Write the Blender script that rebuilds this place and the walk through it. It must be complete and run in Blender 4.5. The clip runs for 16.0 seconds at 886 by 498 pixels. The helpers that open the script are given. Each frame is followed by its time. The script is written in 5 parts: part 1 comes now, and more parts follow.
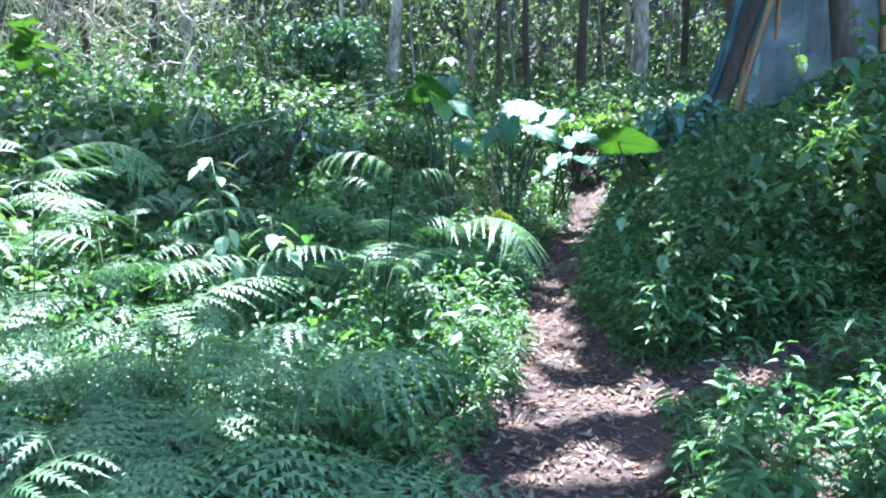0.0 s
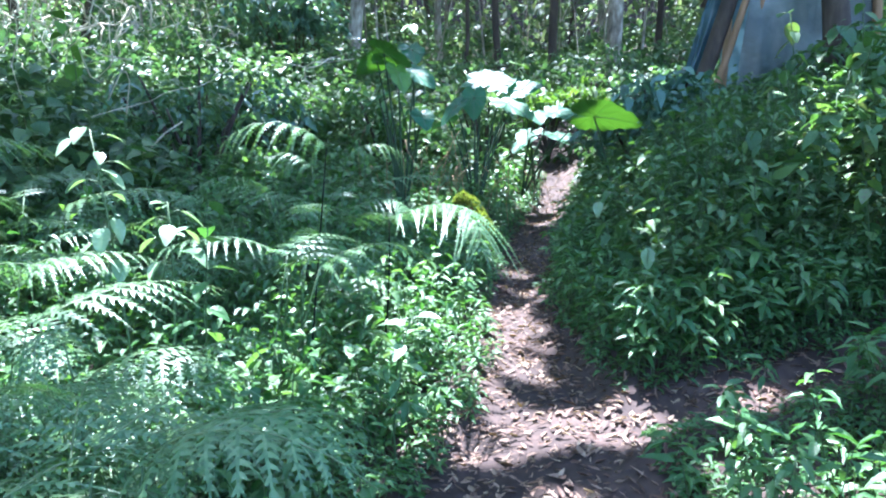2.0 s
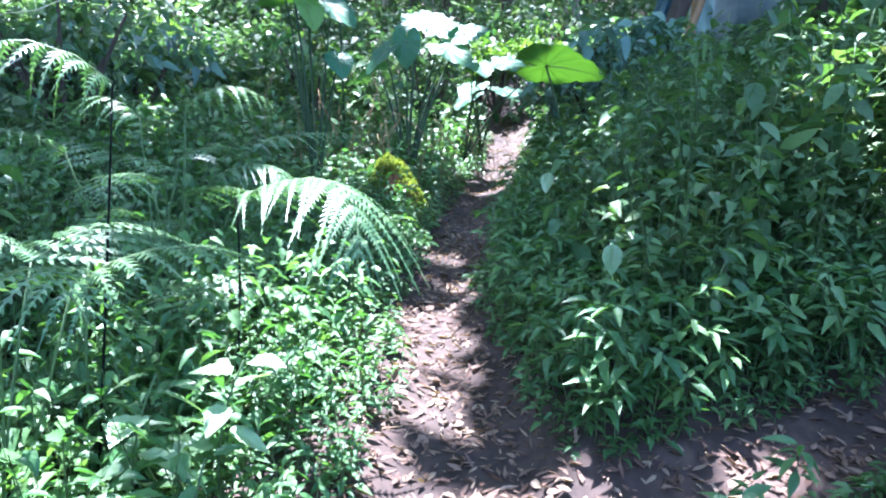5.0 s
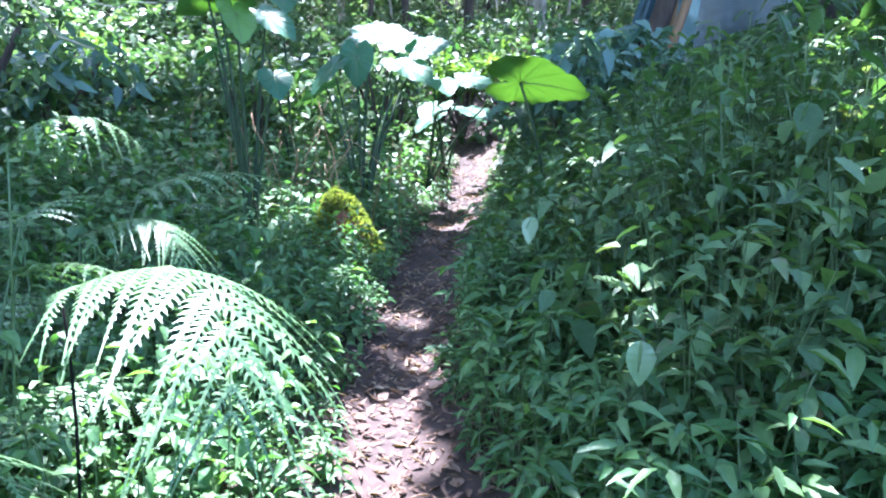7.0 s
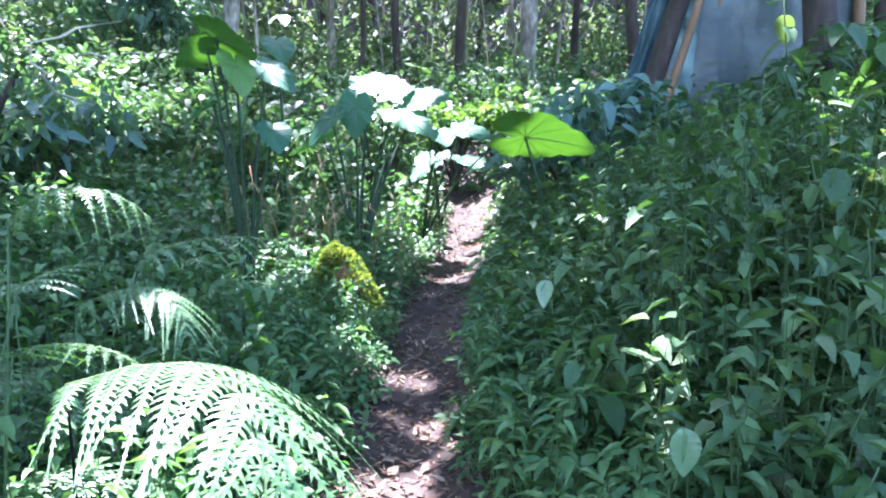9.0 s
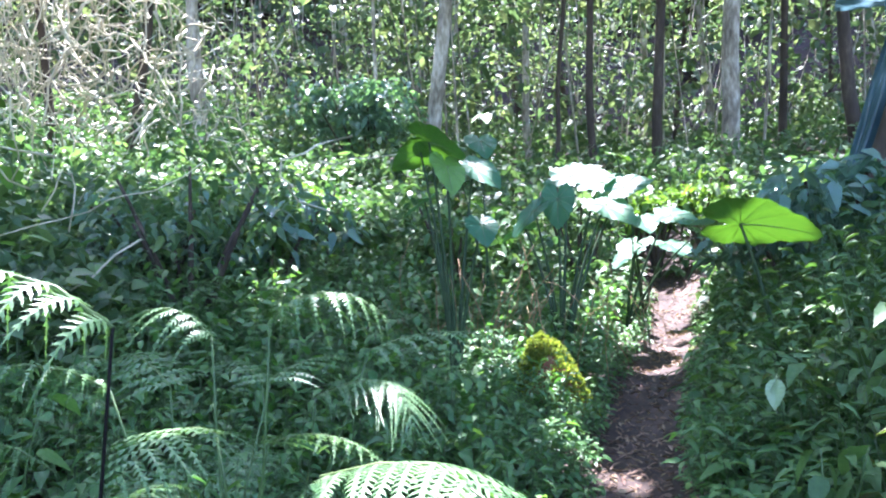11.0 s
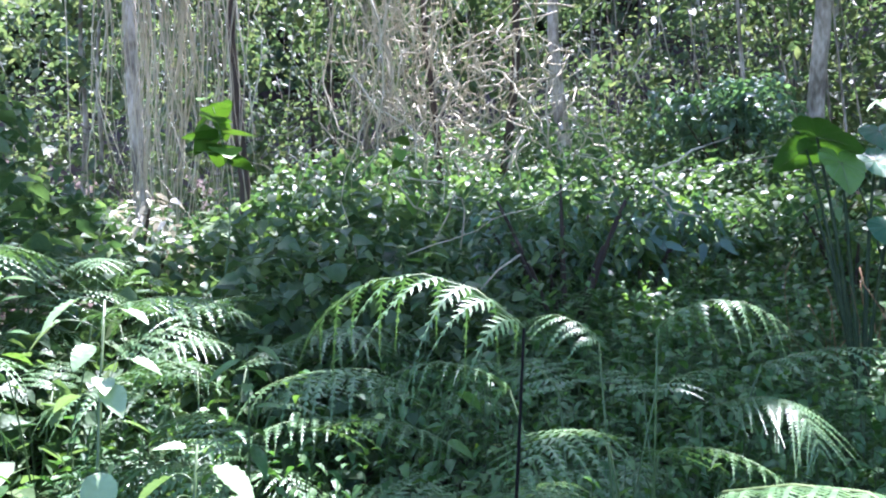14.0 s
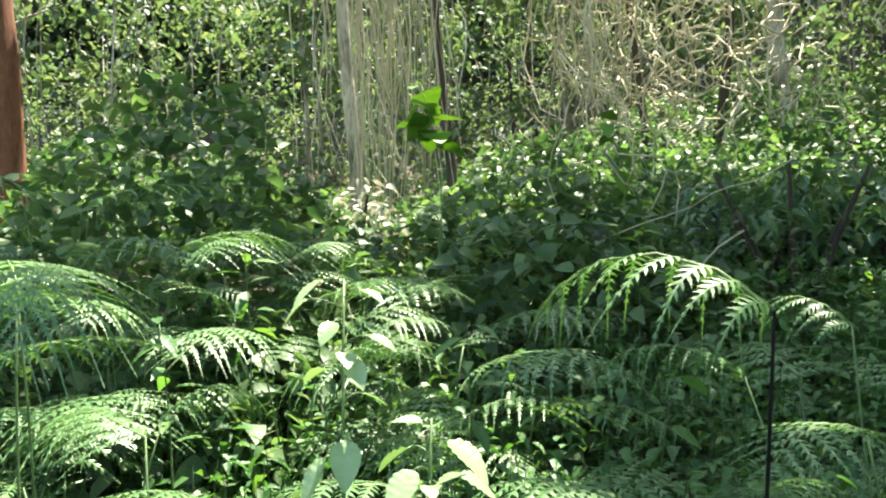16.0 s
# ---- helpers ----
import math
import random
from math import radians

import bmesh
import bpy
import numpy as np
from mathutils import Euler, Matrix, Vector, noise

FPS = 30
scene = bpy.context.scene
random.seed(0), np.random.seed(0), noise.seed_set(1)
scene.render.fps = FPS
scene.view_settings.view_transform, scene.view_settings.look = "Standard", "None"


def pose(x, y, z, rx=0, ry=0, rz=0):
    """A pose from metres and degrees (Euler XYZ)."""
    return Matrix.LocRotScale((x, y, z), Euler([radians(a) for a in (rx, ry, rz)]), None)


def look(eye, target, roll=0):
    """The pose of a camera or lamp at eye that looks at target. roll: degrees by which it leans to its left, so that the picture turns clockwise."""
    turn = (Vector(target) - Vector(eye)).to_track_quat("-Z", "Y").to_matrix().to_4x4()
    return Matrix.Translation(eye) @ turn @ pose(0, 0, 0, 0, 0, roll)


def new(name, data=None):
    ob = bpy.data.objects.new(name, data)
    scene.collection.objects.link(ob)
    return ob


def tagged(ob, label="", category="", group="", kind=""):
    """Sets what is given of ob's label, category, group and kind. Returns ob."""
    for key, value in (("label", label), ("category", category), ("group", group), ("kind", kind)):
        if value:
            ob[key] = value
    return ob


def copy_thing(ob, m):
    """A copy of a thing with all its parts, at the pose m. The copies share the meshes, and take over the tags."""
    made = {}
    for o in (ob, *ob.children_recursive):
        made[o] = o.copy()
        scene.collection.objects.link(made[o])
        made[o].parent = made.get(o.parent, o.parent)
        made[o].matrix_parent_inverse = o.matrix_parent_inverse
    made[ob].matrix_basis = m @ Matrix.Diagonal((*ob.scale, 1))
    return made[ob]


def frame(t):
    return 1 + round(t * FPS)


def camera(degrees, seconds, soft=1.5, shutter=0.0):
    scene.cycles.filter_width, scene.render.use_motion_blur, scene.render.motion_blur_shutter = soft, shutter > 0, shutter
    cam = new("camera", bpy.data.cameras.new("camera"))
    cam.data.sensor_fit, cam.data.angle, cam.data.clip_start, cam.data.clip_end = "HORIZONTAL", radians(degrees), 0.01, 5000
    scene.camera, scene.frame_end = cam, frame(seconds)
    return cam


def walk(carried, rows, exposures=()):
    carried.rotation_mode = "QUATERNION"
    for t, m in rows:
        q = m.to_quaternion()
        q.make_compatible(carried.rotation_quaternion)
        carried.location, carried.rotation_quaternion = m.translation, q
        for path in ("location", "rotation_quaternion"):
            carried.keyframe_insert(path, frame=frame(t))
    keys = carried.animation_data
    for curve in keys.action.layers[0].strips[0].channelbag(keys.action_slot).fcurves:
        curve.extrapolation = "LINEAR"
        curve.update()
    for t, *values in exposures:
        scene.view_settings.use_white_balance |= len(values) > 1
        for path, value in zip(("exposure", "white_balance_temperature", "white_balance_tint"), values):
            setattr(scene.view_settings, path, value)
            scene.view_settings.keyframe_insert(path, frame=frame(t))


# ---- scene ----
cam = camera(63.1, 16.0, 2.1)
PATH = [
    (0, (0.489, 1.456, 1.704), (-0.027, 3.375, 1.485), -0.9),
    (0.5, (0.523, 1.647, 1.646), (0.008, 3.566, 1.423), -0.7),
    (1, (0.506, 1.849, 1.681), (0.003, 3.771, 1.451), -0.7),
    (1.5, (0.414, 2.042, 1.672), (-0.039, 3.974, 1.424), -0.4),
    (2, (0.422, 2.223, 1.699), (-0.014, 4.155, 1.415), -0.4),
    (2.5, (0.492, 2.457, 1.696), (0.063, 4.381, 1.358), -0.3),
    (3, (0.483, 2.667, 1.642), (0.069, 4.588, 1.27), -0.4),
    (3.5, (0.478, 2.899, 1.715), (0.093, 4.82, 1.313), -0.3),
    (3.7, (0.499, 2.986, 1.708), (0.122, 4.909, 1.308), -0.3),
    (5.8, (0.413, 3.959, 1.644), (0.15, 5.902, 1.253), 0.9),
    (6, (0.475, 4.111, 1.676), (0.187, 6.049, 1.273), -0.5),
    (6.5, (0.418, 4.321, 1.666), (0.151, 6.268, 1.295), -0.5),
    (7, (0.34, 4.426, 1.703), (0.121, 6.383, 1.356), 0.3),
    (7.5, (0.35, 4.524, 1.711), (0.169, 6.489, 1.388), 0.7),
    (8, (0.345, 4.594, 1.69), (0.195, 6.567, 1.394), 0.7),
    (8.2, (0.312, 4.589, 1.705), (0.169, 6.563, 1.42), 0.8),
    (10.3, (0.155, 4.469, 1.839), (-0.309, 6.413, 1.747), -0.8),
    (10.5, (0.141, 4.475, 1.837), (-0.394, 6.401, 1.776), -0.9),
    (11, (0.143, 4.477, 1.833), (-0.557, 6.351, 1.833), -1.0),
    (11.5, (0.121, 4.47, 1.808), (-0.711, 6.288, 1.846), -1.1),
    (12, (0.089, 4.477, 1.832), (-0.878, 6.227, 1.9), -1.4),
    (12.5, (0.079, 4.493, 1.858), (-1.021, 6.161, 1.949), -1.7),
    (13, (0.068, 4.448, 1.803), (-1.172, 6.014, 1.9), -1.6),
    (13.5, (0.082, 4.444, 1.806), (-1.31, 5.877, 1.892), -1.7),
    (14, (0.09, 4.429, 1.813), (-1.407, 5.754, 1.882), -2.1),
    (14.5, (0.079, 4.458, 1.814), (-1.494, 5.692, 1.865), -2.3),
    (15, (0.056, 4.461, 1.814), (-1.585, 5.602, 1.853), -2.5),
    (15.5, (0.035, 4.441, 1.817), (-1.685, 5.46, 1.854), -2.7),
    (16, (0.039, 4.395, 1.816), (-1.764, 5.261, 1.852), -2.7),
]
walk(cam, [(t, look(eye, target, roll)) for t, eye, target, roll in PATH],
     [(0, 3.07, 5080, 18), (3.5, 3.3, 5080, 21), (6, 3.42, 5150, 25), (8, 3.56, 5150, 30), (11, 3.46, 5480, 28), (12.5, 3.26, 5450, 31), (13.5, 2.92, 5480, 33), (14.5, 2.78, 5420, 34), (15, 2.75, 5520, 32), (15.5, 2.74, 6000, 23), (16, 2.67, 7100, 5)])

# ---- light ----
SUN_WAY = Vector((-0.16, 0.32, 0.93)).normalized()   # from the place to the sun
world = bpy.data.worlds.new("world")
scene.world = world
world.use_nodes = True
sky = world.node_tree.nodes.new("ShaderNodeTexSky")
sky.sky_type, sky.sun_disc = "NISHITA", False
sky.sun_elevation = math.asin(SUN_WAY.z)
sky.sun_rotation = math.atan2(SUN_WAY.x, SUN_WAY.y)
back = world.node_tree.nodes["Background"]
back.inputs[1].default_value = 0.135
world.node_tree.links.new(sky.outputs[0], back.inputs[0])
sun = new("sun", bpy.data.lights.new("sun", "SUN"))
sun.data.energy, sun.data.angle, sun.data.color = 4.8, radians(0.53), (1.0, 0.95, 0.86)
sun.matrix_world = look(SUN_WAY * 40, (0, 0, 0))

# ---- materials ----


def blank(name):
    mat = bpy.data.materials.new(name)
    mat.use_nodes = True
    tree = mat.node_tree
    for n in list(tree.nodes):
        if n.type != "OUTPUT_MATERIAL":
            tree.nodes.remove(n)
    return mat, tree.nodes, tree.links, next(n for n in tree.nodes if n.type == "OUTPUT_MATERIAL")


def ramp_node(nodes, stops):
    r = nodes.new("ShaderNodeValToRGB")
    els = r.color_ramp.elements
    while len(els) < len(stops):
        els.new(0.5)
    for e, (p, c) in zip(els, stops):
        e.position, e.color = p, (*c, 1)
    return r


def noise_node(nodes, links, scale, detail=4.0, vec=None):
    n = nodes.new("ShaderNodeTexNoise")
    n.inputs["Scale"].default_value, n.inputs["Detail"].default_value = scale, detail
    if vec:
        links.new(vec, n.inputs["Vector"])
    return n


def leaf_material(name, stops, rough=0.45, through_light=0.4, grain=60.0, spec=0.5, glow=(1.6, 1.8, 0.6)):
    """A leaf: colour varies from leaf to leaf and in blotches; part of the light goes through."""
    mat, nodes, links, out = blank(name)
    geo, info, pos = nodes.new("ShaderNodeNewGeometry"), nodes.new("ShaderNodeObjectInfo"), nodes.new("ShaderNodeTexCoord")
    add = nodes.new("ShaderNodeMath")
    add.operation = "ADD"
    links.new(geo.outputs["Random Per Island"], add.inputs[0])
    links.new(info.outputs["Random"], add.inputs[1])
    fract = nodes.new("ShaderNodeMath")
    fract.operation = "FRACT"
    links.new(add.outputs[0], fract.inputs[0])
    blot = noise_node(nodes, links, 1.3, 3, geo.outputs["Position"])
    fine = noise_node(nodes, links, grain, 3, geo.outputs["Position"])
    mixv = nodes.new("ShaderNodeMath")
    mixv.operation = "MULTIPLY_ADD"
    mixv.inputs[1].default_value = 0.55
    links.new(fract.outputs[0], mixv.inputs[0])
    m2 = nodes.new("ShaderNodeMath")
    m2.operation = "MULTIPLY_ADD"
    m2.inputs[1].default_value = 0.35
    links.new(blot.outputs[0], m2.inputs[0])
    m3 = nodes.new("ShaderNodeMath")
    m3.operation = "MULTIPLY"
    m3.inputs[1].default_value = 0.34
    links.new(fine.outputs[0], m3.inputs[0])
    links.new(m3.outputs[0], m2.inputs[2])
    links.new(m2.outputs[0], mixv.inputs[2])
    col = ramp_node(nodes, stops)
    links.new(mixv.outputs[0], col.inputs[0])
    p = nodes.new("ShaderNodeBsdfPrincipled")
    p.inputs["Roughness"].default_value = rough
    p.inputs["Specular IOR Level"].default_value = spec
    links.new(col.outputs[0], p.inputs["Base Color"])
    bump = nodes.new("ShaderNodeBump")
    bump.inputs["Strength"].default_value, bump.inputs["Distance"].default_value = 0.55, 0.006
    links.new(fine.outputs[0], bump.inputs["Height"])
    links.new(bump.outputs[0], p.inputs["Normal"])
    tr = nodes.new("ShaderNodeBsdfTranslucent")
    tint = nodes.new("ShaderNodeMix")
    tint.data_type, tint.blend_type = "RGBA", "MULTIPLY"
    tint.inputs[0].default_value = 1.0
    tint.inputs[7].default_value = (*glow, 1)
    links.new(col.outputs[0], tint.inputs[6])
    links.new(tint.outputs[2], tr.inputs[0])
    mix = nodes.new("ShaderNodeMixShader")
    mix.inputs[0].default_value = through_light
    links.new(p.outputs[0], mix.inputs[1])
    links.new(tr.outputs[0], mix.inputs[2])
    links.new(mix.outputs[0], out.inputs[0])
    return mat


def solid_material(name, stops, scale, rough=0.85, bump=0.5, depth=0.02, stretch=(1, 1, 1), second=6.0, metal=0.0, spec=0.4):
    """A rough solid surface with colour in two scales and relief."""
    mat, nodes, links, out = blank(name)
    co, mp = nodes.new("ShaderNodeTexCoord"), nodes.new("ShaderNodeMapping")
    mp.inputs["Scale"].default_value = stretch
    links.new(co.outputs["Object"], mp.inputs[0])
    a, b = noise_node(nodes, links, scale, 6, mp.outputs[0]), noise_node(nodes, links, scale * second, 4, mp.outputs[0])
    mix = nodes.new("ShaderNodeMath")
    mix.operation = "MULTIPLY_ADD"
    mix.inputs[1].default_value = 0.4
    links.new(b.outputs[0], mix.inputs[0])
    half = nodes.new("ShaderNodeMath")
    half.operation = "MULTIPLY"
    half.inputs[1].default_value = 0.62
    links.new(a.outputs[0], half.inputs[0])
    links.new(half.outputs[0], mix.inputs[2])
    col = ramp_node(nodes, stops)
    links.new(mix.outputs[0], col.inputs[0])
    p = nodes.new("ShaderNodeBsdfPrincipled")
    p.inputs["Roughness"].default_value, p.inputs["Metallic"].default_value = rough, metal
    p.inputs["Specular IOR Level"].default_value = spec
    links.new(col.outputs[0], p.inputs["Base Color"])
    bp = nodes.new("ShaderNodeBump")
    bp.inputs["Strength"].default_value, bp.inputs["Distance"].default_value = bump, depth
    links.new(mix.outputs[0], bp.inputs["Height"])
    links.new(bp.outputs[0], p.inputs["Normal"])
    links.new(p.outputs[0], out.inputs[0])
    return mat


GREEN = leaf_material("herb_leaf", [(0.2, (0.028, 0.082, 0.025)), (0.55, (0.054, 0.135, 0.042)), (0.9, (0.11, 0.2, 0.065))], 0.45, 0.32, 60, 0.42)
DARK = leaf_material("shrub_leaf", [(0.2, (0.03, 0.07, 0.026)), (0.55, (0.058, 0.122, 0.042)), (0.85, (0.11, 0.185, 0.065)), (1.0, (0.13, 0.1, 0.075))], 0.55, 0.28, 60, 0.35)
VINE = leaf_material("vine_leaf", [(0.2, (0.032, 0.07, 0.034)), (0.55, (0.064, 0.12, 0.052)), (0.9, (0.13, 0.19, 0.075))], 0.48, 0.35, 60, 0.4, (1.25, 1.5, 0.75))
# paler than the herb leaf: sun glare on the leaves is put into the colour
SUNLIT_LEAF = leaf_material("sunlit_pale_leaf", [(0.2, (0.13, 0.22, 0.1)), (0.6, (0.2, 0.31, 0.15)), (0.95, (0.3, 0.4, 0.22))], 0.35, 0.25, 40, 0.6, (1.2, 1.3, 0.6))
PALE = leaf_material("bleached_leaf", [(0.2, (0.18, 0.17, 0.13)), (0.55, (0.36, 0.36, 0.3)), (0.9, (0.58, 0.58, 0.5))], 0.7, 0.2, 60, 0.3, (1.1, 1.0, 0.8))
LIME = leaf_material("lime_leaf", [(0.2, (0.04, 0.098, 0.028)), (0.55, (0.072, 0.148, 0.04)), (0.9, (0.125, 0.205, 0.06))], 0.5, 0.42, 40, 0.3, (1.5, 1.5, 0.4))
WOODS = leaf_material("forest_leaf", [(0.2, (0.045, 0.085, 0.045)), (0.6, (0.085, 0.135, 0.068)), (0.95, (0.18, 0.21, 0.11))], 0.55, 0.4, 60, 0.35, (1.3, 1.4, 0.8))
FERN = leaf_material("fern_leaf", [(0.2, (0.038, 0.098, 0.035)), (0.6, (0.072, 0.152, 0.055)), (0.95, (0.15, 0.24, 0.1))], 0.42, 0.2, 60, 0.5, (1.3, 1.5, 0.7))
EAR = leaf_material("elephant_ear_leaf", [(0.2, (0.035, 0.11, 0.06)), (0.6, (0.05, 0.14, 0.075)), (0.95, (0.075, 0.17, 0.08))], 0.45, 0.35, 14, 0.3)
EAR_YOUNG = leaf_material("young_ear_leaf", [(0.2, (0.04, 0.115, 0.02)), (0.55, (0.06, 0.15, 0.024)), (0.9, (0.1, 0.2, 0.03))], 0.4, 0.2, 25, 0.4, (1.35, 1.4, 0.4))
BLUISH = leaf_material("bluish_leaf", [(0.2, (0.06, 0.12, 0.1)), (0.6, (0.09, 0.17, 0.13)), (0.95, (0.13, 0.22, 0.17))], 0.45, 0.3)
MOSS = leaf_material("moss", [(0.2, (0.06, 0.095, 0.02)), (0.6, (0.14, 0.175, 0.035)), (0.95, (0.27, 0.29, 0.06))], 0.9, 0.4, 90, 0.1)
LITTER = leaf_material("dead_leaf", [(0.15, (0.05, 0.028, 0.019)), (0.45, (0.12, 0.068, 0.046)), (0.75, (0.22, 0.145, 0.1)), (1.0, (0.4, 0.31, 0.2))], 0.7, 0.1, 80, 0.3)
SOIL = solid_material("forest_soil", [(0.3, (0.02, 0.013, 0.01)), (0.55, (0.05, 0.032, 0.024)), (0.75, (0.11, 0.07, 0.052))], 3.0, 0.9, 0.7, 0.03)
BARK = solid_material("pale_bark", [(0.34, (0.07, 0.06, 0.045)), (0.47, (0.24, 0.21, 0.16)), (0.6, (0.52, 0.48, 0.4))], 2.4, 0.85, 0.6, 0.02, (1, 1, 0.35))
BARK_DARK = solid_material("dark_bark", [(0.3, (0.022, 0.016, 0.012)), (0.55, (0.06, 0.045, 0.033)), (0.75, (0.13, 0.1, 0.075))], 3.0, 0.9, 0.7, 0.02, (1, 1, 0.3))
ROOT = solid_material("dry_root", [(0.3, (0.25, 0.21, 0.14)), (0.55, (0.44, 0.4, 0.28)), (0.75, (0.6, 0.56, 0.43))], 2.0, 0.85, 0.4, 0.01, (1, 1, 0.2))
STALK = solid_material("green_stalk", [(0.3, (0.03, 0.06, 0.02)), (0.55, (0.07, 0.12, 0.04)), (0.75, (0.14, 0.19, 0.07))], 6.0, 0.5, 0.2, 0.004)
STIPE = solid_material("dark_fern_stem", [(0.3, (0.003, 0.003, 0.003)), (0.6, (0.009, 0.007, 0.006)), (0.8, (0.025, 0.02, 0.013))], 9.0, 0.85, 0.2, 0.003, spec=0.12)
EAR_STALK = solid_material("ear_stalk", [(0.3, (0.014, 0.026, 0.012)), (0.55, (0.03, 0.055, 0.022)), (0.75, (0.07, 0.09, 0.035))], 6.0, 0.6, 0.2, 0.004, spec=0.25)
RIB = solid_material("fern_rib", [(0.3, (0.06, 0.1, 0.035)), (0.6, (0.12, 0.17, 0.06)), (0.8, (0.2, 0.24, 0.1))], 9.0, 0.5, 0.2, 0.003)
TIMBER = solid_material("weathered_timber", [(0.3, (0.12, 0.065, 0.03)), (0.55, (0.28, 0.17, 0.085)), (0.75, (0.45, 0.31, 0.17))], 3.0, 0.75, 0.4, 0.006, (1, 1, 0.12))
HEART = solid_material("rotten_wood", [(0.3, (0.06, 0.02, 0.01)), (0.55, (0.17, 0.065, 0.03)), (0.75, (0.3, 0.14, 0.07))], 7.0, 0.85, 0.7, 0.02, (1, 1, 0.3))


def sheet_material(name, stops, clear):
    """Thin plastic sheet: glossy, creased, some light through it."""
    mat, nodes, links, out = blank(name)
    co = nodes.new("ShaderNodeTexCoord")
    n = noise_node(nodes, links, 1.6, 5, co.outputs["Object"])
    f = noise_node(nodes, links, 14.0, 4, co.outputs["Object"])
    col = ramp_node(nodes, stops)
    links.new(n.outputs[0], col.inputs[0])
    p = nodes.new("ShaderNodeBsdfPrincipled")
    p.inputs["Roughness"].default_value = 0.28
    links.new(col.outputs[0], p.inputs["Base Color"])
    bp = nodes.new("ShaderNodeBump")
    bp.inputs["Strength"].default_value, bp.inputs["Distance"].default_value = 0.4, 0.03
    links.new(f.outputs[0], bp.inputs["Height"])
    links.new(bp.outputs[0], p.inputs["Normal"])
    tr = nodes.new("ShaderNodeBsdfTranslucent")
    links.new(col.outputs[0], tr.inputs[0])
    mix = nodes.new("ShaderNodeMixShader")
    mix.inputs[0].default_value = clear
    links.new(p.outputs[0], mix.inputs[1])
    links.new(tr.outputs[0], mix.inputs[2])
    links.new(mix.outputs[0], out.inputs[0])
    return mat


TARP = sheet_material("blue_green_tarp", [(0.3, (0.035, 0.08, 0.095)), (0.55, (0.075, 0.14, 0.16)), (0.75, (0.2, 0.28, 0.3))], 0.35)
TARP_GREY = sheet_material("grey_tarp", [(0.3, (0.04, 0.06, 0.053)), (0.5, (0.075, 0.1, 0.09)), (0.62, (0.15, 0.185, 0.17)), (0.75, (0.3, 0.33, 0.31))], 0.25)

# ---- building helpers ----
rng = np.random.default_rng(7)


def mesh_from(name, verts, faces, mat, smooth=False):
    me = bpy.data.meshes.new(name)
    me.from_pydata([tuple(v) for v in verts], [], faces)
    me.materials.append(mat)
    if smooth:
        me.polygons.foreach_set("use_smooth", [True] * len(me.polygons))
    me.update()
    return me


def big_mesh(name, verts, tris, mat):
    """A mesh of triangles from two arrays, quickly."""
    me = bpy.data.meshes.new(name)
    n, k = len(verts), len(tris)
    me.vertices.add(n)
    me.vertices.foreach_set("co", np.asarray(verts, np.float32).ravel())
    me.loops.add(3 * k)
    me.loops.foreach_set("vertex_index", np.asarray(tris, np.int32).ravel())
    me.polygons.add(k)
    me.polygons.foreach_set("loop_start", np.arange(0, 3 * k, 3, dtype=np.int32))
    me.materials.append(mat)
    me.update(calc_edges=True)
    return me


def part(name, me, parent=None, m=None, label=""):
    """One mesh object, under a thing or a part when one is given."""
    ob = new(name, me)
    if parent:
        ob.parent = parent
    if m is not None:
        ob.matrix_basis = m
    if label:
        ob["label"] = label
    return ob


def thing(name, m, label, category, group="", kind=""):
    ob = new(name)
    ob.empty_display_size = 0.1
    ob.matrix_basis = m
    return tagged(ob, label, category, group, kind)


def stuff(name, me, label, category):
    return tagged(new(name, me), label, category, kind="stuff")


# leaf outlines: rows of (place along the leaf, half width), from base to tip
OVATE = ((0.25, 0.5), (0.62, 0.36))
LANCE = ((0.3, 0.5), (0.65, 0.34))
HEARTY = ((0.12, 0.5), (0.55, 0.4))
LITE = ((0.4, 0.5),)


def six_sided(base, axis, up, length, width, droop):
    """Small far leaves: six corners, slightly bowed."""
    axis = axis / np.linalg.norm(axis, axis=1, keepdims=True)
    side = np.cross(axis, up)
    side /= np.linalg.norm(side, axis=1, keepdims=True) + 1e-9
    nor = np.cross(side, axis)
    L, Wd = length[:, None], width[:, None] * 0.45
    a, b = base + axis * L * 0.27 + nor * L * 0.02, base + axis * L * 0.66 - nor * L * droop * 0.4
    pts = [base, a - side * Wd, b - side * Wd * 0.85, base + axis * L - nor * L * droop, b + side * Wd * 0.85, a + side * Wd]
    tri = np.array([(0, 5, 1), (1, 5, 4), (1, 4, 2), (2, 4, 3)])
    return np.stack(pts, 1).reshape(-1, 3), (tri[None] + (np.arange(len(base)) * 6)[:, None, None]).reshape(-1, 3)


